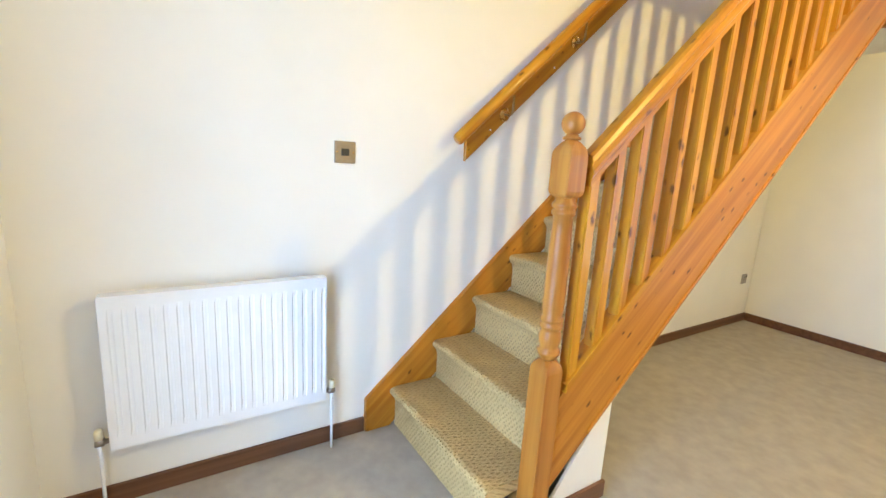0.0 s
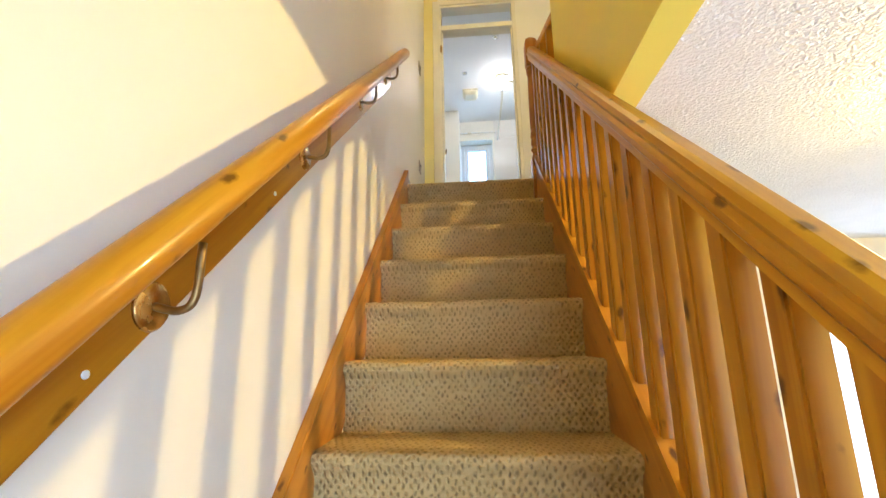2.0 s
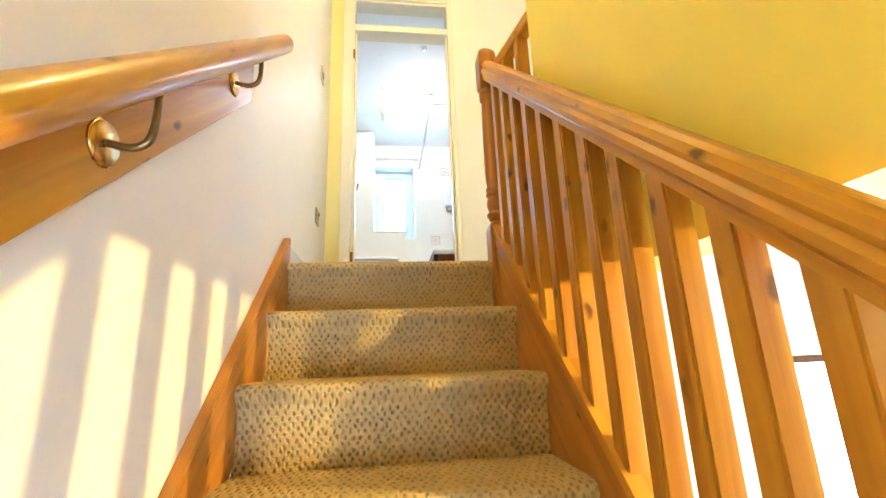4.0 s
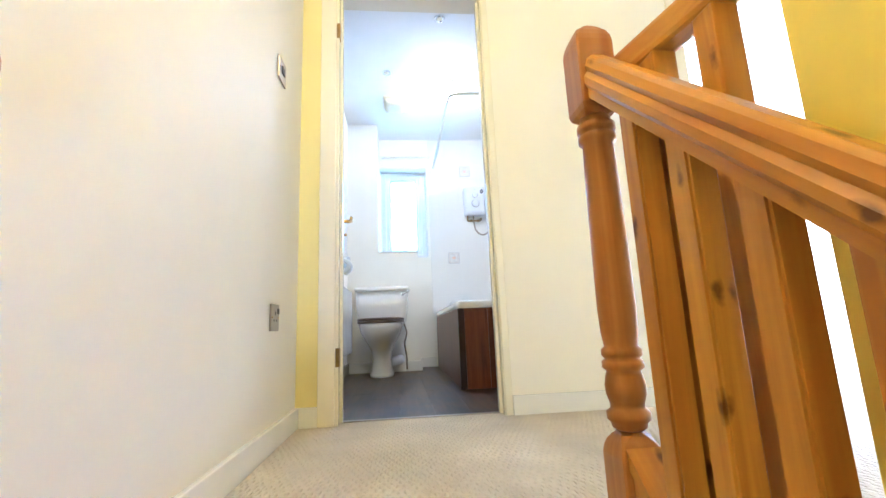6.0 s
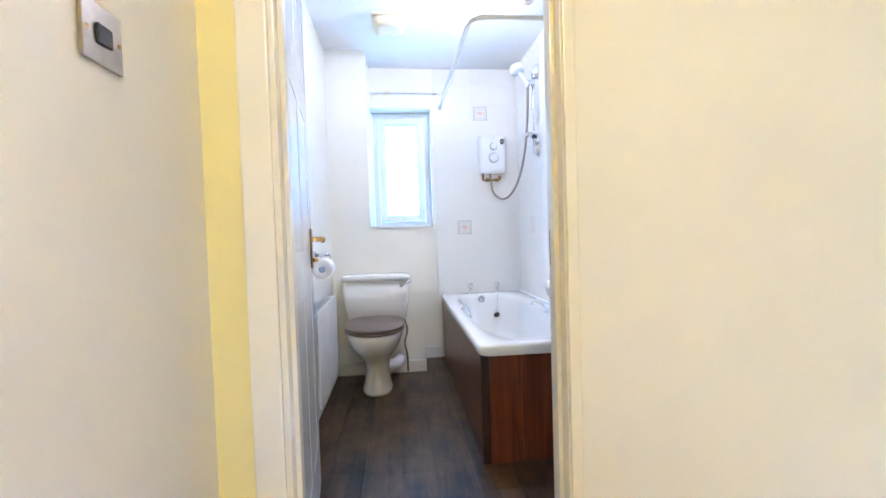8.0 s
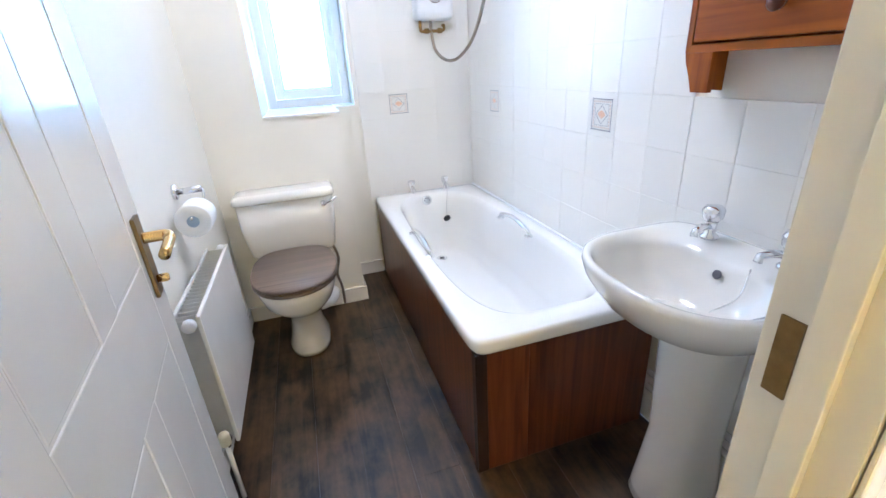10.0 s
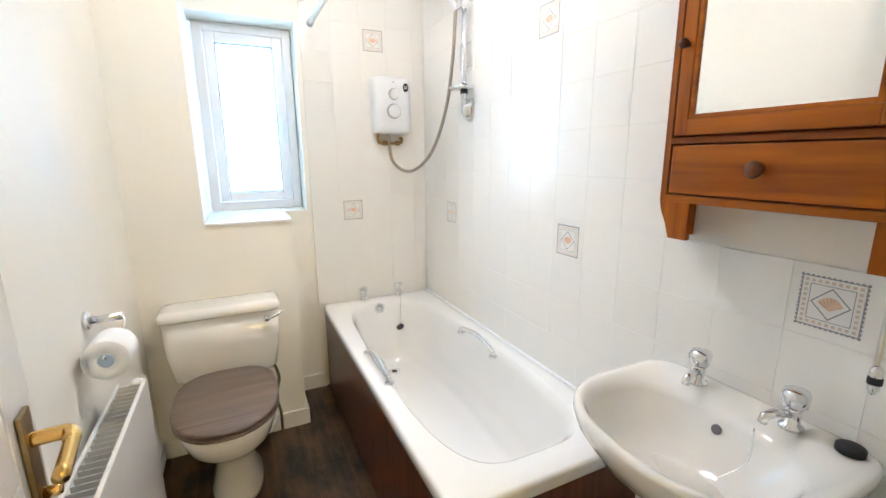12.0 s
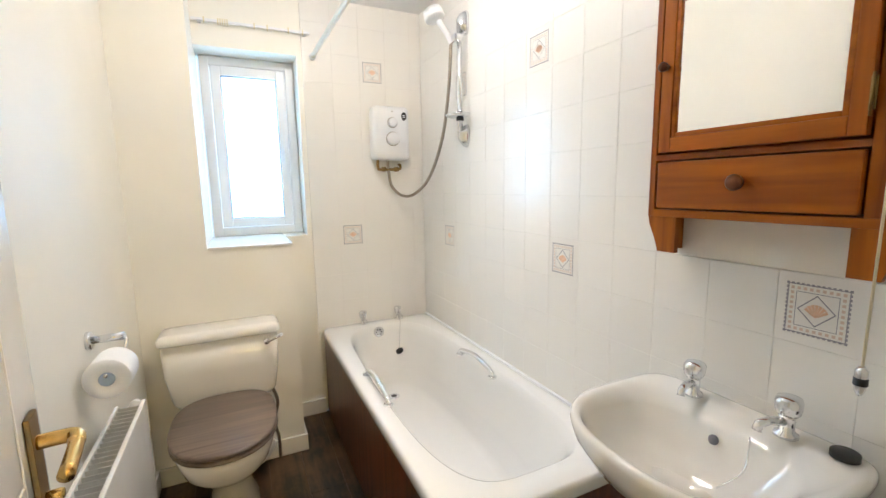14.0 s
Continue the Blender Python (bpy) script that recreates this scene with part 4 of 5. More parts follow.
# ---------- bathroom ----------
def build_tiles():
    w = 0.152
    g = 0.0006
    meshes = {}
    rightwall = bpy.data.objects["wall_bathroom_bath_side"]
    backwall = bpy.data.objects["wall_bathroom_window"]
    part("grout", boxes((BX1 + 0.0015, BX1 + 0.008, 1.812, BY, 0.45, BC)), GROUT, rightwall, "cream grout between the tiles")
    part("edge_trim", boxes((BX1 - 0.003, BX1 + 0.009, 1.805, 1.8095, 1.122, BC), bevel=0.001), WHITEGLOSS, rightwall, "cream tile edge trim")
    part("grout", boxes((BX1 + 0.0015, BX1 + 0.008, WY1, 1.8115, 0.66, 1.12)), GROUT, rightwall, "cream grout between the tiles")
    part("grout", boxes((0.725, BX1, BY + 0.0015, BY + 0.008, 0.45, BC)), GROUT, backwall, "cream grout between the tiles")

    def tile(u, v, across):
        key = (round(u, 4), round(v, 4), across)
        if key not in meshes:
            bm = bmesh.new()
            if across == "y":
                box(bm, 0, 0.0065, g, u - g, g, v - g, bevel=0.0008)
            else:
                box(bm, g, u - g, 0, 0.0065, g, v - g, bevel=0.0008)
            meshes[key] = mesh_of("tile", bm, TILE)
        return meshes[key]

    rows = [(0.512 + w * k, min(w, BC - (0.512 + w * k))) for k in range(12)]
    for z, v in rows:
        for k in range(11):
            y = 1.81 + w * k
            u = min(w, BY - y)
            if u > 0.02:
                piece("tile", tile(u, v, "y"), rightwall, (BX1 + random.uniform(-0.0003, 0.0003), y, z))
        for k in range(5):
            x = 0.723 + w * k
            u = min(w, BX1 - x)
            if u > 0.02:
                piece("tile", tile(u, v, "x"), backwall, (x, BY + random.uniform(-0.0003, 0.0003), z))
    for z in (0.664, 0.816, 0.968):
        for k in range(5):
            y1 = 1.81 - w * k
            y0 = max(y1 - w, WY1)
            piece("tile", tile(y1 - y0, w, "y"), rightwall, (BX1, y0, z))
    # shell motif printed on a few tiles
    def motif(axis):
        def flat(pts, h):
            bm = bmesh.new()
            for poly in pts:
                a = [(p[0], -h, p[1]) for p in poly]
                vs = [bm.verts.new(q) for q in a]
                bm.faces.new(vs)
            if axis == "y":
                bmesh.ops.rotate(bm, verts=bm.verts, cent=(0, 0, 0), matrix=Matrix.Rotation(radians(-90), 3, 'Z'))
            return bm
        def frame_polys(r0, r1):
            return [[(-r1, -r1), (r1, -r1), (r1, -r0), (-r1, -r0)], [(-r1, r0), (r1, r0), (r1, r1), (-r1, r1)], [(-r1, -r0), (-r0, -r0), (-r0, r0), (-r1, r0)], [(r0, -r0), (r1, -r0), (r1, r0), (r0, r0)]]
        line = frame_polys(0.0505, 0.0525) + frame_polys(0.0355, 0.0368)
        q, e = 0.0335, 0.0016
        for sx, sy in ((1, 1), (-1, 1), (-1, -1), (1, -1)):
            line.append([(sx * q, 0), (0, sy * q), (0, sy * (q - 2 * e)), (sx * (q - 2 * e), 0)][::1 if sx * sy > 0 else -1])
        for i in range(13):
            t = -0.0525 + 0.105 * i / 12
            for s in (-1, 1):
                line.append([(t - 0.0026, s * 0.0525 - 0.0022), (t + 0.0026, s * 0.0525 - 0.0022), (t + 0.0026, s * 0.0525 + 0.0022), (t - 0.0026, s * 0.0525 + 0.0022)])
                line.append([(s * 0.0525 - 0.0022, t - 0.0026), (s * 0.0525 + 0.0022, t - 0.0026), (s * 0.0525 + 0.0022, t + 0.0026), (s * 0.0525 - 0.0022, t + 0.0026)])
        beads = []
        for i in range(9):
            t = -0.0435 + 0.087 * i / 8
            for s in (-1, 1):
                beads.append([(t - 0.003, s * 0.0435 - 0.003), (t + 0.003, s * 0.0435 - 0.003), (t + 0.003, s * 0.0435 + 0.003), (t - 0.003, s * 0.0435 + 0.003)])
                if 0 < i < 8:
                    beads.append([(s * 0.0435 - 0.003, t - 0.003), (s * 0.0435 + 0.003, t - 0.003), (s * 0.0435 + 0.003, t + 0.003), (s * 0.0435 - 0.003, t + 0.003)])
        fan = []
        for i in range(7):
            a0, a1 = radians(25 + i * 18.6), radians(25 + (i + 0.86) * 18.6)
            fan.append([(0, -0.014), (0.023 * math.cos(a0), -0.012 + 0.026 * math.sin(a0)), (0.023 * math.cos(a1), -0.012 + 0.026 * math.sin(a1))])
        return (mesh_of("tile_print_lines", flat(line, 0.0006), PRINTGREY), mesh_of("tile_print_beads", flat(beads, 0.0007), PEACHPALE), mesh_of("tile_print_shell", flat(fan, 0.0008), PEACH))
    my, mx = motif("y"), motif("x")
    for wall, ms, spots in ((rightwall, my, ((2.342, 1.804), (2.19, 1.044), (3.102, 1.044), (2.95, 1.804), (1.434 + 0.0, 1.044))), (backwall, mx, ((1.103, 1.956), (0.951, 1.044)))):
        for a, z in spots:
            loc = (BX1 - 0.0004, a, z) if wall is rightwall else (a, BY - 0.0004, z)
            ob = piece("shell_print", ms[0], wall, loc)
            tagged(ob, "printed shell motif in grey and peach")
            for m in ms[1:]:
                o2 = new("shell_print_detail", m)
                o2.parent = ob


def build_floor_boards():
    base = bpy.data.objects["subfloor_bathroom"]
    w = 0.152
    x = BX0
    k = 0
    rnd = random.Random(4)
    while x < BX1:
        x1 = min(x + w, BX1)
        y = WY1 - 0.04 - rnd.uniform(0.1, 0.8)
        while y < BY:
            a, b = max(y, WY1 - 0.038), min(y + 0.92, BY)
            if b - a > 0.02:
                part("plank", boxes((x + 0.0004, x1 - 0.0004, a + 0.0004, b - 0.0004, -0.006, 0.0), bevel=0.0005), VINYL, base)
            y += 0.92
        x += w
        k += 1


def build_bath():
    b = thing("bathtub", (1.07, 2.63, 0), "white acrylic bathtub with dark mahogany panels and chrome grips", "bathtub")
    cx, cy, hx, hy = (0.742 + 1.396) / 2, (1.798 + 3.462) / 2, (1.396 - 0.742) / 2, (3.462 - 1.798) / 2
    n = 64
    rings = [oval(cx, cy, hx - 0.004, hy - 0.004, 0.465, 24, n), oval(cx, cy, hx, hy, 0.472, 24, n), oval(cx, cy, hx, hy, 0.500, 24, n), oval(cx, cy, hx - 0.004, hy - 0.004, 0.509, 24, n), oval(cx, cy, hx - 0.012, hy - 0.012, 0.512, 20, n)]

    def inner(sx, sy, dy, z, p, waist=0.0):
        out = []
        for i in range(n):
            t = 2 * math.pi * i / n
            c, s = math.cos(t), math.sin(t)
            x = sx * math.copysign(abs(c) ** (2 / p), c)
            y = sy * math.copysign(abs(s) ** (2 / p), s)
            k = 1 - waist * math.exp(-((y - 0.30) / 0.16) ** 2) - 0.12 * max(0.0, (y - 0.3) / 0.5)
            out.append((cx + x * k, cy + dy + y, z))
        return out
    rings += [inner(0.268, 0.742, 0.0, 0.512, 4.2, 0.05), inner(0.260, 0.732, 0.0, 0.505, 4.0, 0.06), inner(0.250, 0.715, 0.005, 0.47, 3.8, 0.10), inner(0.236, 0.69, 0.02, 0.40, 3.6, 0.10), inner(0.218, 0.645, 0.05, 0.26, 3.4, 0.08), inner(0.20, 0.605, 0.075, 0.165, 3.2, 0.04), inner(0.17, 0.56, 0.085, 0.14, 3.0), inner(0.08, 0.30, 0.085, 0.134, 2.6), inner(0.002, 0.004, 0.085, 0.132, 2.0)]
    bm = bmesh.new()
    loft(bm, rings, cap0=False, cap1=True)
    part("tub", bm, ACRYLIC, b)
    part("side_panel", boxes((0.752, 0.765, 1.835, 3.45, 0.0, 0.466), bevel=0.002), MAHOG, b, "dark mahogany bath side panel")
    part("corner_post", boxes((0.748, 0.785, 1.803, 1.834, 0.0, 0.466), bevel=0.003), BLACKWOOD, b, "black-brown corner strip")
    part("end_panel", boxes((0.786, 0.925, 1.806, 1.818, 0.0, 0.466), bevel=0.002), MAHOG, b)
    part("end_panel", boxes((0.927, 1.385, 1.808, 1.820, 0.0, 0.466), bevel=0.002), MAHOG, b)
    for x, ys in ((0.803, (2.436, 2.725)), (1.268, (2.455, 2.742))):
        y0, y1 = ys
        pts = curve_pts([(x, y0, 0.512), (x, y0 + 0.015, 0.535), (x, (y0 + y1) / 2, 0.556), (x, y1 - 0.015, 0.535), (x, y1, 0.512)], 6)
        gr = part("grip_handle", tube(bmesh.new(), pts, 0.0105, 12), CHROME, b, "chrome grip handle")
        for y in ys:
            part("grip_base", disc(bmesh.new(), (x, y, 0.511), (0, 0, 1), 0.019, 0.006), CHROME, gr)
    tap(b, (0.975, 3.415, 0.512), (0, -1, 0), 0.95)
    tap(b, (1.192, 3.415, 0.512), (0, -1, 0), 0.95)
    ov = part("overflow", disc(bmesh.new(), (1.048, 3.354, 0.472), (0, -1, 0.12), 0.030, 0.008), CHROME, b)
    for k in range(6):
        a = 2 * math.pi * k / 6
        part("overflow_slot", disc(bmesh.new(), (1.048 + 0.015 * math.cos(a), 3.3455, 0.473 + 0.015 * math.sin(a)), (0, -1, 0.12), 0.005, 0.001, 8), BLACK, ov)
    part("drain", disc(bmesh.new(), (1.075, 3.19, 0.134), (0, 0, 1), 0.032, 0.006), CHROME, b)
    part("drain_hole", disc(bmesh.new(), (1.075, 3.19, 0.14), (0, 0, 1), 0.016, 0.001), BLACK, b)
    part("plug_chain", tube(bmesh.new(), curve_pts([(1.192, 3.36, 0.555), (1.172, 3.332, 0.46), (1.160, 3.318, 0.35)], 6), 0.0022, 6), CHROME, b)
    part("plug", disc(bmesh.new(), (1.160, 3.318, 0.352), (0.1, -0.75, -0.5), 0.022, 0.016), BLACK, b, "black rubber bath plug on its chain")
    part("sealant", boxes((1.386, 1.399, 1.80, 3.45, 0.505, 0.520), bevel=0.003), PVC, b)


def tap(parent, base, way, k=1.0):
    """A small pillar tap: body, spout and faceted head."""
    x, y, z = base
    w = Vector(way)
    body = part("tap", lathe(bmesh.new(), [(0.022 * k, z), (0.022 * k, z + 0.006), (0.014 * k, z + 0.012), (0.014 * k, z + 0.040 * k), (0.017 * k, z + 0.046 * k)], x, y, 16), CHROME, parent, "chrome pillar tap")
    p = Vector(base) + Vector((0, 0, 0.030 * k))
    part("spout", tube(bmesh.new(), [p, p + w * 0.045 * k + Vector((0, 0, 0.010 * k)), p + w * 0.068 * k + Vector((0, 0, 0.006 * k)), p + w * 0.072 * k + Vector((0, 0, -0.008 * k))], 0.009 * k, 10), CHROME, body)
    part("tap_head", lathe(bmesh.new(), [(0.017 * k, z + 0.046 * k), (0.023 * k, z + 0.053 * k), (0.026 * k, z + 0.074 * k), (0.021 * k, z + 0.084 * k), (0.005, z + 0.088 * k)], x, y, 8), CHROME, body)


def build_toilet():
    t = thing("toilet", (0.25, 2.8, 0), "white close-coupled toilet with a taupe lid closed", "toilet")
    cx = 0.25
    bm = bmesh.new()
    def r(yc, a, b, z, p=2.3):
        return oval(cx, yc, a, b, z, p, 40, back=3.5)
    rings = [r(2.84, 0.098, 0.165, 0.0), r(2.84, 0.098, 0.165, 0.02), r(2.85, 0.084, 0.145, 0.06), r(2.86, 0.076, 0.135, 0.14), r(2.84, 0.088, 0.16, 0.21), r(2.79, 0.125, 0.215, 0.275), r(2.755, 0.155, 0.245, 0.33), r(2.745, 0.170, 0.252, 0.38), r(2.745, 0.172, 0.252, 0.405), r(2.745, 0.166, 0.246, 0.412)]
    part("bowl", loft(bm, rings), CERAMIC, t)
    part("back_shelf", boxes((0.09, 0.41, 2.90, 3.10, 0.33, 0.405), bevel=0.02), CERAMIC, t)
    def seat(z0, z1, k, name, label):
        rr = [oval(cx, 2.725, 0.178 * k, 0.238 * k, z0, 2.2, 44, back=3.2), oval(cx, 2.725, 0.184 * k, 0.244 * k, z0 + 0.004, 2.2, 44, back=3.2), oval(cx, 2.725, 0.184 * k, 0.244 * k, z1 - 0.006, 2.2, 44, back=3.2), oval(cx, 2.725, 0.176 * k, 0.236 * k, z1, 2.2, 44, back=3.2)]
        part(name, loft(bmesh.new(), rr), SEATLID, t, label)
    seat(0.415, 0.432, 1.0, "seat", "taupe toilet seat")
    seat(0.434, 0.452, 1.0, "lid", "taupe wood-effect toilet lid")
    for x in (0.185, 0.315):
        part("seat_hinge", tube(bmesh.new(), [(x - 0.02, 2.955, 0.435), (x + 0.02, 2.955, 0.435)], 0.009, 10), CHROME, t)
    def rrect(x0, x1, y0, y1, z, p=9):
        return oval((x0 + x1) / 2, (y0 + y1) / 2, (x1 - x0) / 2, (y1 - y0) / 2, z, p, 48)
    part("cistern", loft(bmesh.new(), [rrect(0.070, 0.435, 2.985, 3.115, 0.405), rrect(0.052, 0.452, 2.975, 3.118, 0.43), rrect(0.030, 0.470, 2.968, 3.12, 0.55), rrect(0.026, 0.474, 2.964, 3.122, 0.692)]), CERAMIC, t)
    part("cistern_lid", loft(bmesh.new(), [rrect(0.022, 0.478, 2.958, 3.124, 0.689), rrect(0.016, 0.484, 2.950, 3.126, 0.697), rrect(0.018, 0.482, 2.954, 3.126, 0.718), rrect(0.028, 0.472, 2.966, 3.124, 0.728), rrect(0.06, 0.44, 2.99, 3.10, 0.731)]), CERAMIC, t)
    fl = part("flush_pivot", disc(bmesh.new(), (0.425, 2.966, 0.655), (0, -1, 0), 0.013, 0.02), CHROME, t, "chrome flush lever")
    part("flush_lever", tube(bmesh.new(), [(0.425, 2.946, 0.655), (0.455, 2.938, 0.668), (0.49, 2.936, 0.686)], [0.007, 0.006, 0.008], 10), CHROME, fl)
    part("waste_pipe", tube(bmesh.new(), curve_pts([(0.30, 2.99, 0.10), (0.37, 3.02, 0.10), (0.40, 3.09, 0.11)], 5), 0.038, 14), PVC, t)
    part("fill_hose", tube(bmesh.new(), curve_pts([(0.43, 3.05, 0.42), (0.455, 3.04, 0.33), (0.435, 3.03, 0.24), (0.45, 3.06, 0.14), (0.452, 3.09, 0.02)], 6), 0.007, 8), STEEL, t)


def build_basin():
    s = thing("wash_basin", (1.18, 1.535, 0), "white ceramic pedestal wash basin with chrome taps", "wash basin")
    cy = 1.535
    z = 0.79
    rings = [dring(1.235, cy, 0.06, 0.075, 0.60), dring(1.215, cy, 0.12, 0.13, 0.63), dring(1.19, cy, 0.185, 0.205, 0.69), dring(1.182, cy, 0.210, 0.240, 0.745), dring(1.18, cy, 0.216, 0.247, 0.775), dring(1.18, cy, 0.214, 0.246, z - 0.004), dring(1.18, cy, 0.209, 0.241, z), dring(1.18, cy, 0.200, 0.230, z)]
    rings += [dring(1.135, cy, 0.148, 0.205, z - 0.010, pb=3.0), dring(1.135, cy, 0.140, 0.196, z - 0.03, pb=3.0), dring(1.135, cy, 0.118, 0.165, z - 0.09, pb=2.6), dring(1.135, cy, 0.075, 0.10, z - 0.135, pb=2.2), dring(1.135, cy, 0.024, 0.024, z - 0.146, pb=2.0)]
    part("bowl", loft(bmesh.new(), rings), CERAMIC, s)
    part("pedestal", loft(bmesh.new(), [dring(1.25, cy, 0.098, 0.105, 0.0, 32), dring(1.25, cy, 0.094, 0.10, 0.03, 32), dring(1.255, cy, 0.075, 0.078, 0.25, 32), dring(1.25, cy, 0.085, 0.085, 0.55, 32), dring(1.245, cy, 0.10, 0.105, 0.655, 32)]), CERAMIC, s)
    tap(s, (1.335, 1.635, z), (-1, -0.25, 0), 1.0)
    tap(s, (1.335, 1.435, z), (-1, 0.25, 0), 1.0)
    part("overflow_hole", disc(bmesh.new(), (1.263, cy, z - 0.045), (-1, 0, 0.35), 0.011, 0.003), GREY, s)
    part("drain", disc(bmesh.new(), (1.135, cy, z - 0.147), (0, 0, 1), 0.024, 0.004), CHROME, s)
    part("drain_hole", disc(bmesh.new(), (1.135, cy, z - 0.143), (0, 0, 1), 0.015, 0.001), BLACK, s)
    part("plug_chain", tube(bmesh.new(), curve_pts([(1.275, 1.47, z - 0.005), (1.235, 1.455, z - 0.06), (1.19, 1.48, z - 0.10)], 5), 0.0018, 6), CHROME, s)
    part("plug", disc(bmesh.new(), (1.350, 1.345, z), (0, 0, 1), 0.023, 0.014), BLACK, s, "black rubber basin plug lying on the rim")
    pp = thing("supply_pipes", (1.37, 1.6, 0.2), "pair of cream painted pipes on the wall behind the basin", "pipe")
    for q in (0.175, 0.235):
        part("pipe", tube(bmesh.new(), [(1.375, WY1, q), (1.375, 1.79, q)], 0.011, 10), WHITEGLOSS, pp)
        part("pipe_clip", boxes((1.386, 1.408, 1.68, 1.70, q - 0.012, q + 0.012)), PVC, pp)


def build_cabinet():
    c = thing("wall_cabinet", (1.34, 1.525, 1.227), "dark-stained wooden bathroom cabinet with a mirror door and drawer", "cabinet")
    y0, y1, x0, x1 = 1.278, 1.752, 1.285, 1.404
    z0, z1 = 1.228, 1.765
    for a, b in ((y0, y0 + 0.016), (y1 - 0.016, y1)):
        part("side_panel", boxes((x0 + 0.002, x1, a, b, z0, z1), bevel=0.0015), CABWOOD_UP, c)
        br = bmesh.new()
        prism(br, [(x0 + 0.01, z0)] + [(x0 + 0.015 + 0.055 * (1 - math.cos(radians(t))), z0 - 0.085 * math.sin(radians(t))) for t in range(10, 91, 16)] + [(x1, z0 - 0.09), (x1, z0)], 'y', a, b)
        part("bracket", br, CABWOOD_UP, c)
        # scrolled face of the bracket
        s = 1 if a == y0 else -1
        e = a if a == y0 else b
        pts = [(e, z0), (e + s * 0.004, z0 - 0.02), (e + s * 0.018, z0 - 0.05), (e + s * 0.03, z0 - 0.086), (e + s * 0.075, z0 - 0.086), (e + s * 0.075, z0)]
        part("bracket_face", prism(bmesh.new(), pts, 'x', x0 + 0.004, x0 + 0.018), CABWOOD_UP, c)
    part("back_panel", boxes((x1 - 0.006, x1, y0 + 0.016, y1 - 0.016, z0, z1)), CABWOOD, c)
    for a, b in ((z0, z0 + 0.018), (1.362, 1.376), (z1 - 0.016, z1)):
        part("shelf_rail", boxes((x0 + 0.001, x1 - 0.006, y0 + 0.016, y1 - 0.016, a, b), bevel=0.0015), CABWOOD, c)
    part("hinge_stile", boxes((x0, x0 + 0.018, y0 + 0.0165, y0 + 0.060, z0 + 0.018, z1 - 0.016), bevel=0.001), CABWOOD_UP, c)
    crown = [(x1, 1.765), (x0 - 0.002, 1.765), (x0 - 0.004, 1.778), (x0 - 0.014, 1.785), (x0 - 0.016, 1.800), (x0 - 0.024, 1.806), (x0 - 0.026, 1.828), (x1, 1.828)]
    part("cornice", prism(bmesh.new(), crown, 'y', y0 - 0.022, y1 + 0.022), CABWOOD, c)
    part("top_bead", boxes((x0 - 0.006, x0 - 0.001, y0 + 0.001, y1 - 0.001, 1.752, 1.763), bevel=0.001), CABWOOD, c)
    a, b, p, q = 1.368, 1.692, 1.414, 1.717
    dr = part("mirror_door", boxes((x0 - 0.001, x0 + 0.003, 1.345, 1.718, 1.384, 1.746)), CABWOOD_UP, c)
    for s0, s1 in ((1.342, a), (b, 1.722)):
        part("door_stile", boxes((x0 - 0.012, x0 + 0.004, s0, s1, 1.380, 1.750), bevel=0.002), CABWOOD_UP, dr)
    for s0, s1 in ((1.380, p), (q, 1.750)):
        part("door_rail", boxes((x0 - 0.012, x0 + 0.004, a, b, s0, s1), bevel=0.002), CABWOOD, dr)
    part("glazing_bead", boxes((x0 - 0.010, x0 - 0.002, a, a + 0.010, p, q), (x0 - 0.010, x0 - 0.002, b - 0.010, b, p, q), (x0 - 0.010, x0 - 0.002, a + 0.01, b - 0.01, p, p + 0.010), (x0 - 0.010, x0 - 0.002, a + 0.01, b - 0.01, q - 0.010, q), bevel=0.002), CABWOOD, dr)
    part("mirror", boxes((x0 - 0.005, x0 - 0.002, a + 0.008, b - 0.008, p + 0.008, q - 0.008)), MIRROR, dr, "clear mirror glass")
    def knob(name, y, z, parent, r):
        bm = bmesh.new()
        tube(bm, [(x0 - 0.012, y, z), (x0 - 0.018, y, z), (x0 - 0.022, y, z), (x0 - 0.030, y, z), (x0 - 0.036, y, z), (x0 - 0.038, y, z)], [r * 0.6, r * 0.55, r * 0.9, r, r * 0.7, r * 0.1], 18)
        part(name, bm, CABDARK, parent, "turned wooden knob")
    knob("door_knob", 1.708, 1.572, dr, 0.011)
    dw = part("drawer", boxes((x0 - 0.010, x0 + 0.006, 1.342, 1.722, 1.250, 1.358), bevel=0.003), CABWOOD, c)
    knob("drawer_knob", 1.532, 1.308, dw, 0.017)
    for z in (1.445, 1.69):
        h = part("hinge", boxes((x0 - 0.0135, x0 - 0.0115, 1.335, 1.344, z - 0.026, z + 0.026), bevel=0.0005), DARKBRASS, c, "brass butt hinge")
        part("hinge_pin", tube(bmesh.new(), [(x0 - 0.014, 1.340, z - 0.036), (x0 - 0.014, 1.340, z + 0.032)], 0.0025, 8), DARKBRASS, h)


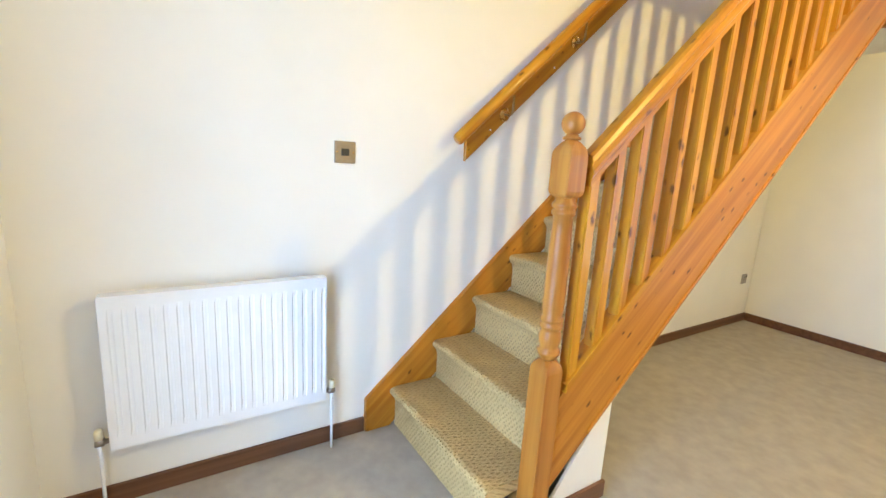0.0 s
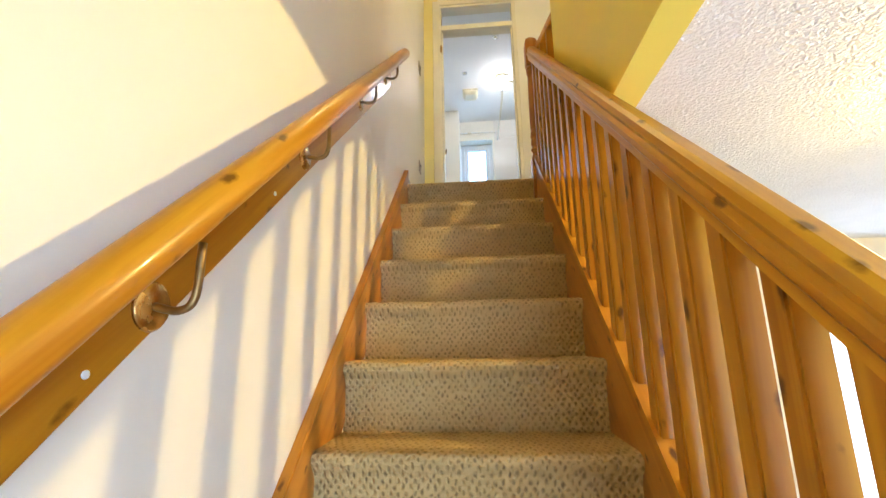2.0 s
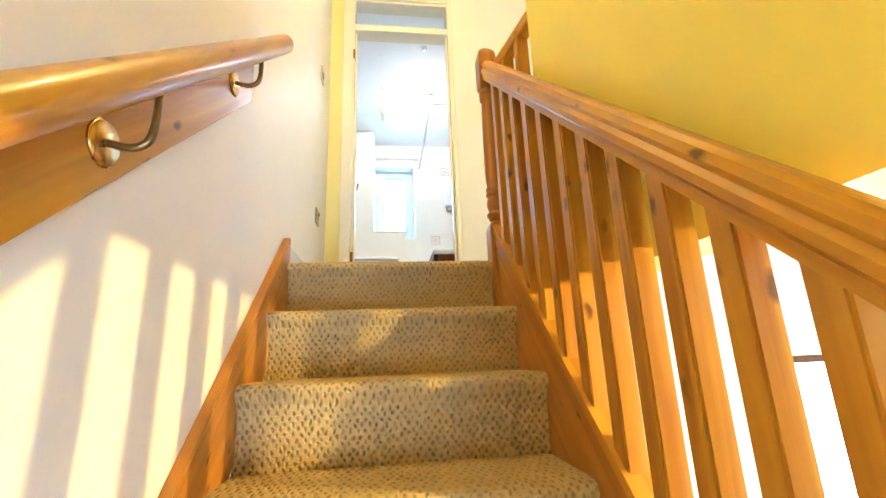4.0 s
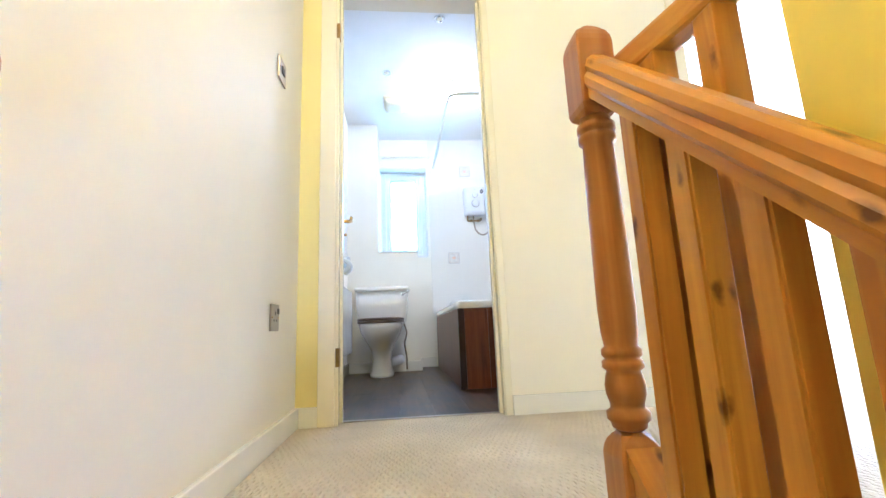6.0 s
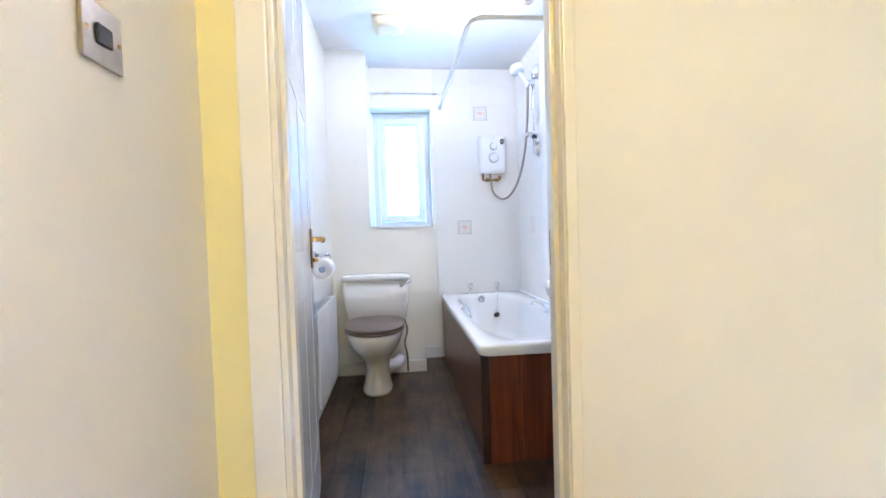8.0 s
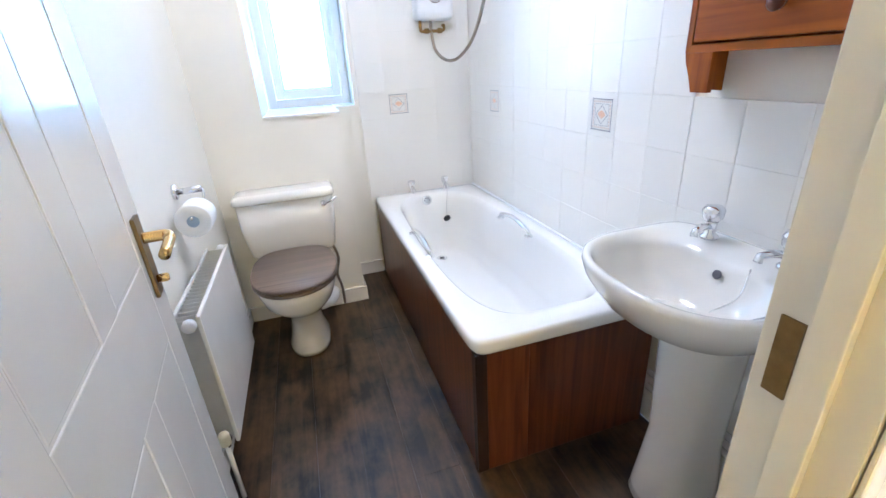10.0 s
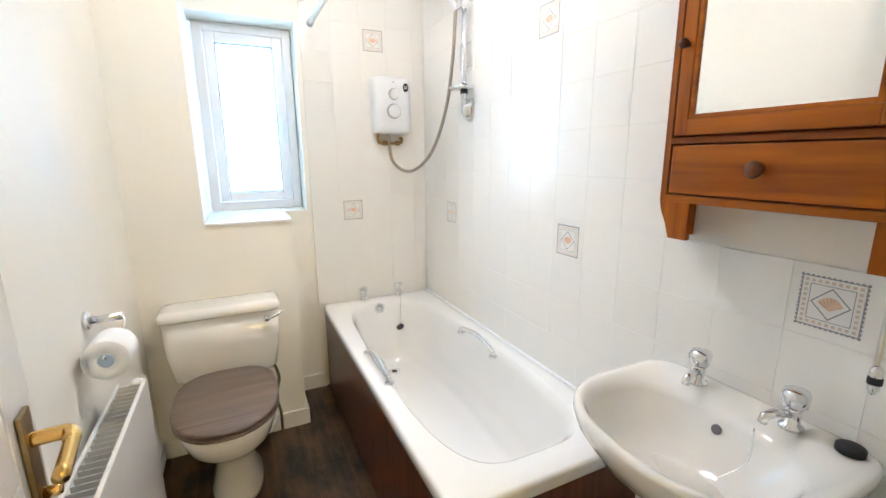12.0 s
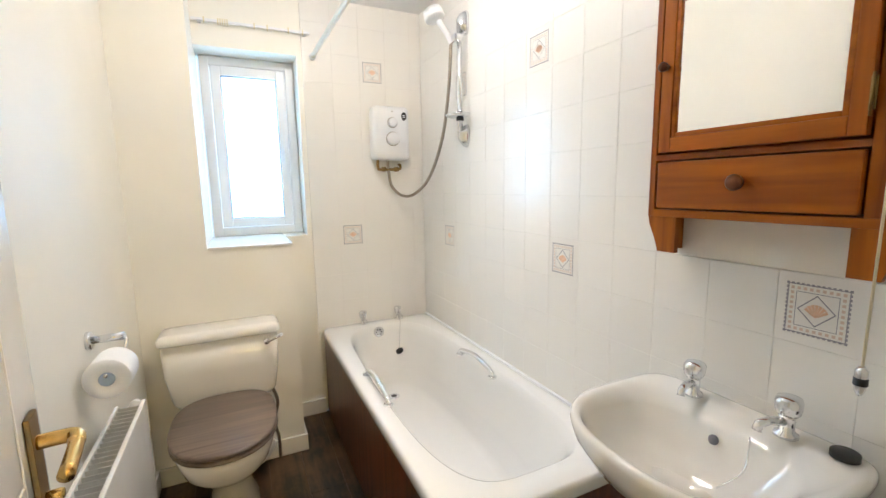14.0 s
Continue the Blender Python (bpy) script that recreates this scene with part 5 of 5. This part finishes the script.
def build_shower():
    h = thing("electric_shower", (1.18, 3.44, 1.465), "white electric shower unit with two dials", "shower unit")
    def rr(x0, x1, z0, z1, y, p=10):
        cx, cz, a, b = (x0 + x1) / 2, (z0 + z1) / 2, (x1 - x0) / 2, (z1 - z0) / 2
        return [(q[0], y, q[1]) for q in oval(cx, cz, a, b, 0, p, 48)]
    part("housing", loft(bmesh.new(), [rr(1.075, 1.29, 1.468, 1.768, BY - 0.001), rr(1.073, 1.292, 1.466, 1.770, BY - 0.02), rr(1.075, 1.290, 1.468, 1.768, BY - 0.065), rr(1.084, 1.281, 1.478, 1.758, BY - 0.082), rr(1.11, 1.26, 1.51, 1.73, BY - 0.086)]), PVC, h)
    for x, z, r in ((1.185, 1.585, 0.036), (1.185, 1.675, 0.026)):
        d = part("dial", disc(bmesh.new(), (x, BY - 0.084, z), (0, -1, 0), r, 0.018, 24), PVC, h)
        part("dial_ring", tube(bmesh.new(), [(x + r * 1.06 * math.cos(a), BY - 0.088, z + r * 1.06 * math.sin(a)) for a in [2 * math.pi * k / 28 for k in range(29)]], 0.0018, 6), STEEL, d)
    part("badge", spun(disc(bmesh.new(), (0, 0, 0), (0, -1, 0), 0.020, 0.003, 24), pose(1.255, BY - 0.0855, 1.712) @ Matrix.Diagonal((0.8, 1, 1.15, 1))), BLACK, h, "dark oval sticker")
    part("badge_print", boxes((1.246, 1.264, BY - 0.0892, BY - 0.0882, 1.714, 1.718), (1.247, 1.263, BY - 0.0892, BY - 0.0882, 1.706, 1.709)), PVC, h)
    part("indicator", disc(bmesh.new(), (1.185, BY - 0.086, 1.738), (0, -1, 0), 0.004, 0.002, 10), STEEL, h)
    part("inlet_pipe", tube(bmesh.new(), curve_pts([(1.105, BY - 0.04, 1.468), (1.105, BY - 0.04, 1.43), (1.115, BY - 0.04, 1.415), (1.18, BY - 0.04, 1.415), (1.235, BY - 0.04, 1.418), (1.245, BY - 0.03, 1.44), (1.245, BY - 0.005, 1.445)], 5), 0.0085, 10), DARKBRASS, h, "tarnished brass pipe")
    for x in (1.14, 1.215):
        part("pipe_nut", tube(bmesh.new(), [(x - 0.012, BY - 0.04, 1.416), (x + 0.012, BY - 0.04, 1.416)], 0.014, 6), DARKBRASS, h)
    k = thing("shower_rail", (1.365, 2.9, 1.56), "chrome shower riser rail with white handset and hose", "shower rail")
    for z, s in ((2.075, 1), (1.555, -1)):
        part("wall_bracket", loft(bmesh.new(), [[(BX1 - 0.0005 - d, 2.895 + q[0] * f, z + q[1] * f) for q in oval(0, 0, 0.030, 0.055, 0, 2.4, 28)] for d, f in ((0, 1.0), (0.012, 0.96), (0.03, 0.7), (0.045, 0.35))]), CHROME, k)
    part("riser_bar", tube(bmesh.new(), [(1.362, 2.895, 1.57), (1.362, 2.895, 2.06)], 0.0125, 14), CHROME, k)
    part("handset_holder", boxes((1.332, 1.378, 2.875, 2.925, 1.985, 2.02), bevel=0.008), CHROME, k)
    hs = part("handset", tube(bmesh.new(), [(1.335, 2.925, 1.985), (1.325, 2.945, 2.03), (1.30, 2.985, 2.10)], [0.011, 0.012, 0.014], 14), PVC, k, "white shower handset")
    part("spray_head", spun(lathe(bmesh.new(), [(0.020, 0.03), (0.046, 0.022), (0.05, 0.0), (0.05, -0.018), (0.044, -0.024), (0.004, -0.025)], 0, 0, 28), pose(1.285, 3.01, 2.135, -18, -12, 0)), PVC, hs)
    part("soap_dish", loft(bmesh.new(), [oval(1.335, 2.865, 0.050, 0.058, 1.640, 2.6, 28), oval(1.335, 2.865, 0.056, 0.064, 1.650, 2.6, 28), oval(1.335, 2.865, 0.048, 0.056, 1.650, 2.6, 28), oval(1.335, 2.865, 0.044, 0.052, 1.644, 2.6, 28)]), CHROME, k)
    part("rail_collar", tube(bmesh.new(), [(1.362, 2.895, 1.625), (1.362, 2.895, 1.665)], 0.018, 12), BLACK, k)
    part("shower_hose", tube(bmesh.new(), curve_pts([(1.165, BY - 0.04, 1.465), (1.168, BY - 0.04, 1.40), (1.185, BY - 0.045, 1.315), (1.24, BY - 0.07, 1.262), (1.285, BY - 0.16, 1.275), (1.315, 3.16, 1.37), (1.335, 3.04, 1.56), (1.337, 2.965, 1.78), (1.335, 2.928, 1.99)], 8), 0.0085, 10), STEEL, k, "ribbed metal shower hose")
    r = thing("curtain_rail", (0.85, 2.1, 2.0), "white angled shower curtain rail", "curtain rail")
    pts = [(1.395, 2.005, 1.985), (1.25, 2.018, 1.992), (0.90, 2.050, 2.008), (0.835, 2.062, 2.010), (0.800, 2.095, 2.011), (0.792, 2.16, 2.011), (0.785, 2.8, 2.010), (0.777, 3.46, 2.007)]
    part("rail", tube(bmesh.new(), pts[:2] + curve_pts(pts[2:6], 6) + pts[6:], 0.0125, 12), RAILPAINT, r)
    fl = part("wall_flange", boxes((1.391, 1.3985, 1.990, 2.018, 1.948, 2.016), bevel=0.003), RAILPAINT, r)
    part("flange_screw", disc(bmesh.new(), (1.391, 2.004, 1.960), (-1, 0, 0), 0.005, 0.002, 10), DARKBRASS, fl)
    part("wall_socket", tube(bmesh.new(), [(0.777, 3.464, 2.007), (0.777, 3.44, 2.007)], 0.018, 14), PVC, r)
    v = thing("window_rail", (0.5, 3.44, 2.115), "thin white curtain track above the window", "curtain track")
    part("track", boxes((0.224, 0.765, 3.430, 3.442, 2.108, 2.120), bevel=0.002), PVC, v)
    for x in (0.28, 0.34, 0.35, 0.36, 0.37, 0.38, 0.50, 0.56, 0.66, 0.73):
        part("glider", boxes((x - 0.003, x + 0.003, 3.428, 3.436, 2.098, 2.126), bevel=0.001), CREAMPLASTIC, v)
    for x in (0.26, 0.74):
        part("track_bracket", boxes((x - 0.008, x + 0.008, 3.441, 3.467, 2.104, 2.124), bevel=0.002), PVC, v)


def build_bath_fittings():
    # ceiling fan
    f = thing("extractor_fan", (0.40, 2.725, BC), "yellowed plastic extractor fan on the ceiling", "fan")
    part("base_plate", boxes((0.300, 0.500, 2.60, 2.80, BC - 0.016, BC - 0.0005), bevel=0.006), CREAMPLASTIC, f)
    part("cover", loft(bmesh.new(), [oval(0.40, 2.71, 0.092, 0.10, BC - 0.012, 6, 40), oval(0.40, 2.71, 0.090, 0.098, BC - 0.04, 6, 40), oval(0.40, 2.705, 0.078, 0.082, BC - 0.062, 5, 40), oval(0.40, 2.705, 0.05, 0.05, BC - 0.066, 4, 40)]), CREAMPLASTIC, f)
    for k in range(14):
        x = 0.325 + 0.15 * k / 13
        part("grille_slot", boxes((x - 0.0028, x + 0.0028, 2.803, 2.810, BC - 0.044, BC - 0.016)), GREY, f)
    # globe lamp
    g = thing("ceiling_lamp", (0.805, 2.40, BC), "round opal glass ceiling lamp, lit", "lamp")
    part("collar", lathe(bmesh.new(), [(0.085, BC), (0.088, BC - 0.03), (0.080, BC - 0.042)], 0.805, 2.40, 28), CREAMPLASTIC, g)
    part("globe", lathe(bmesh.new(), [(0.060, BC - 0.022)] + [(0.098 * math.cos(radians(a)), BC - 0.082 + 0.075 * math.sin(radians(a))) for a in range(45, -90, -9)] + [(0.002, BC - 0.157)], 0.805, 2.40, 36), GLOBE, g).visible_shadow = False
    for x, y in ((1.20, 2.46), (0.70, 1.67), (0.34, 2.27)):
        s = thing("downlight", (x, y, BC), "small round recessed ceiling spotlight, off", "spotlight", "ceiling spotlights")
        part("bezel", lathe(bmesh.new(), [(0.034, BC), (0.034, BC - 0.006), (0.024, BC - 0.010), (0.018, BC - 0.004)], x, y, 24), CHROME, s)
        part("lens", disc(bmesh.new(), (x, y, BC - 0.001), (0, 0, -1), 0.018, 0.006), CREAMPLASTIC, s)
    # paper holder and roll
    h = thing("paper_holder", (-0.02, 2.49, 0.894), "chrome toilet paper holder on the wall", "paper holder")
    part("wall_rose", disc(bmesh.new(), (BX0 + 0.0005, 2.49, 0.894), (1, 0, 0), 0.026, 0.012), CHROME, h)
    part("arm", tube(bmesh.new(), [(BX0 + 0.01, 2.49, 0.894), (0.03, 2.475, 0.900)], 0.011, 12), CHROME, h)
    part("hook", tube(bmesh.new(), curve_pts([(0.03, 2.475, 0.900), (0.036, 2.465, 0.885), (0.022, 2.45, 0.845), (0.01, 2.42, 0.836), (0.01, 2.335, 0.836)], 5), 0.0045, 8), CHROME, h)
    p = thing("toilet_roll", (0.01, 2.40, 0.836), "white toilet paper roll on its holder", "toilet roll")
    bm = bmesh.new()
    loft(bm, [[(0.01 + r * math.cos(a), y, 0.824 + r * math.sin(a)) for a in [2 * math.pi * k / 32 for k in range(32)]] for r, y in ((0.019, 2.345), (0.052, 2.345), (0.054, 2.348), (0.054, 2.445), (0.052, 2.448), (0.019, 2.448))], loop=True)
    part("paper", bm, PAPER, p)
    part("roll_end", disc(bmesh.new(), (0.01, 2.347, 0.824), (0, -1, 0), 0.0185, 0.004), BLUEGREY, p, "blue-grey roller end")
    # panel radiator
    r = thing("towel_radiator", (0.0, 2.3, 0.2), "white flat panel radiator on the bathroom wall", "radiator")
    x = 0.042
    part("front_panel", boxes((x - 0.012, x, 2.020, 2.585, 0.20, 0.652), bevel=0.004), WHITEGLOSS, r)
    part("back_panel", boxes((BX0 + 0.02, BX0 + 0.03, 2.022, 2.583, 0.21, 0.645), bevel=0.003), WHITEGLOSS, r)
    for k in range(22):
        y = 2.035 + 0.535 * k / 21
        part("fin", boxes((BX0 + 0.030, x - 0.012, y - 0.0012, y + 0.0012, 0.215, 0.640)), SHADEDFINS, r)
    part("bleed_cap", disc(bmesh.new(), (x - 0.03, 2.022, 0.632), (0, -1, 0), 0.018, 0.020), PVC, r)
    part("bleed_cap", disc(bmesh.new(), (x - 0.03, 2.583, 0.632), (0, 1, 0), 0.018, 0.020), PVC, r)
    v = part("valve", tube(bmesh.new(), [(x - 0.03, 2.022, 0.225), (x - 0.03, 1.985, 0.225)], 0.012, 12), CHROME, r)
    part("valve_cap", disc(bmesh.new(), (x - 0.03, 1.99, 0.23), (0, 0, 1), 0.016, 0.04), CREAMPLASTIC, v)
    part("pipe", tube(bmesh.new(), [(x - 0.03, 1.99, 0.225), (x - 0.03, 1.99, 0.0)], 0.0075, 10), WHITEGLOSS, v)
    # light cord
    c = thing("pull_cord", (1.372, 1.352, 0.95), "beige pull cord with a chrome and black end", "pull cord")
    part("ceiling_switch", disc(bmesh.new(), (1.258, 1.306, BC), (0, 0, -1), 0.038, 0.032), PVC, c)
    part("cord", tube(bmesh.new(), [(1.258, 1.306, BC - 0.02), (1.258, 1.302, 1.6), (1.258, 1.306, 1.005)], 0.0022, 8), CREAMPLASTIC, c)
    part("cord_end", lathe(bmesh.new(), [(0.004, 1.005), (0.009, 0.998), (0.009, 0.985), (0.006, 0.982), (0.009, 0.978), (0.007, 0.962), (0.003, 0.955)], 1.258, 1.306, 14), CHROME, c)
    part("cord_band", lathe(bmesh.new(), [(0.0095, 0.985), (0.0098, 0.984), (0.0098, 0.974), (0.0095, 0.973)], 1.258, 1.306, 14), BLACK, c)


build_shell()
build_skirtings()
build_stairs()
build_balustrade()
build_wall_rail()
build_bathroom_door()
build_bedroom_door()
build_windows()
build_living()
build_bath()
build_toilet()
build_basin()
build_cabinet()
build_shower()
build_bath_fittings()
build_floor_boards()
build_tiles()
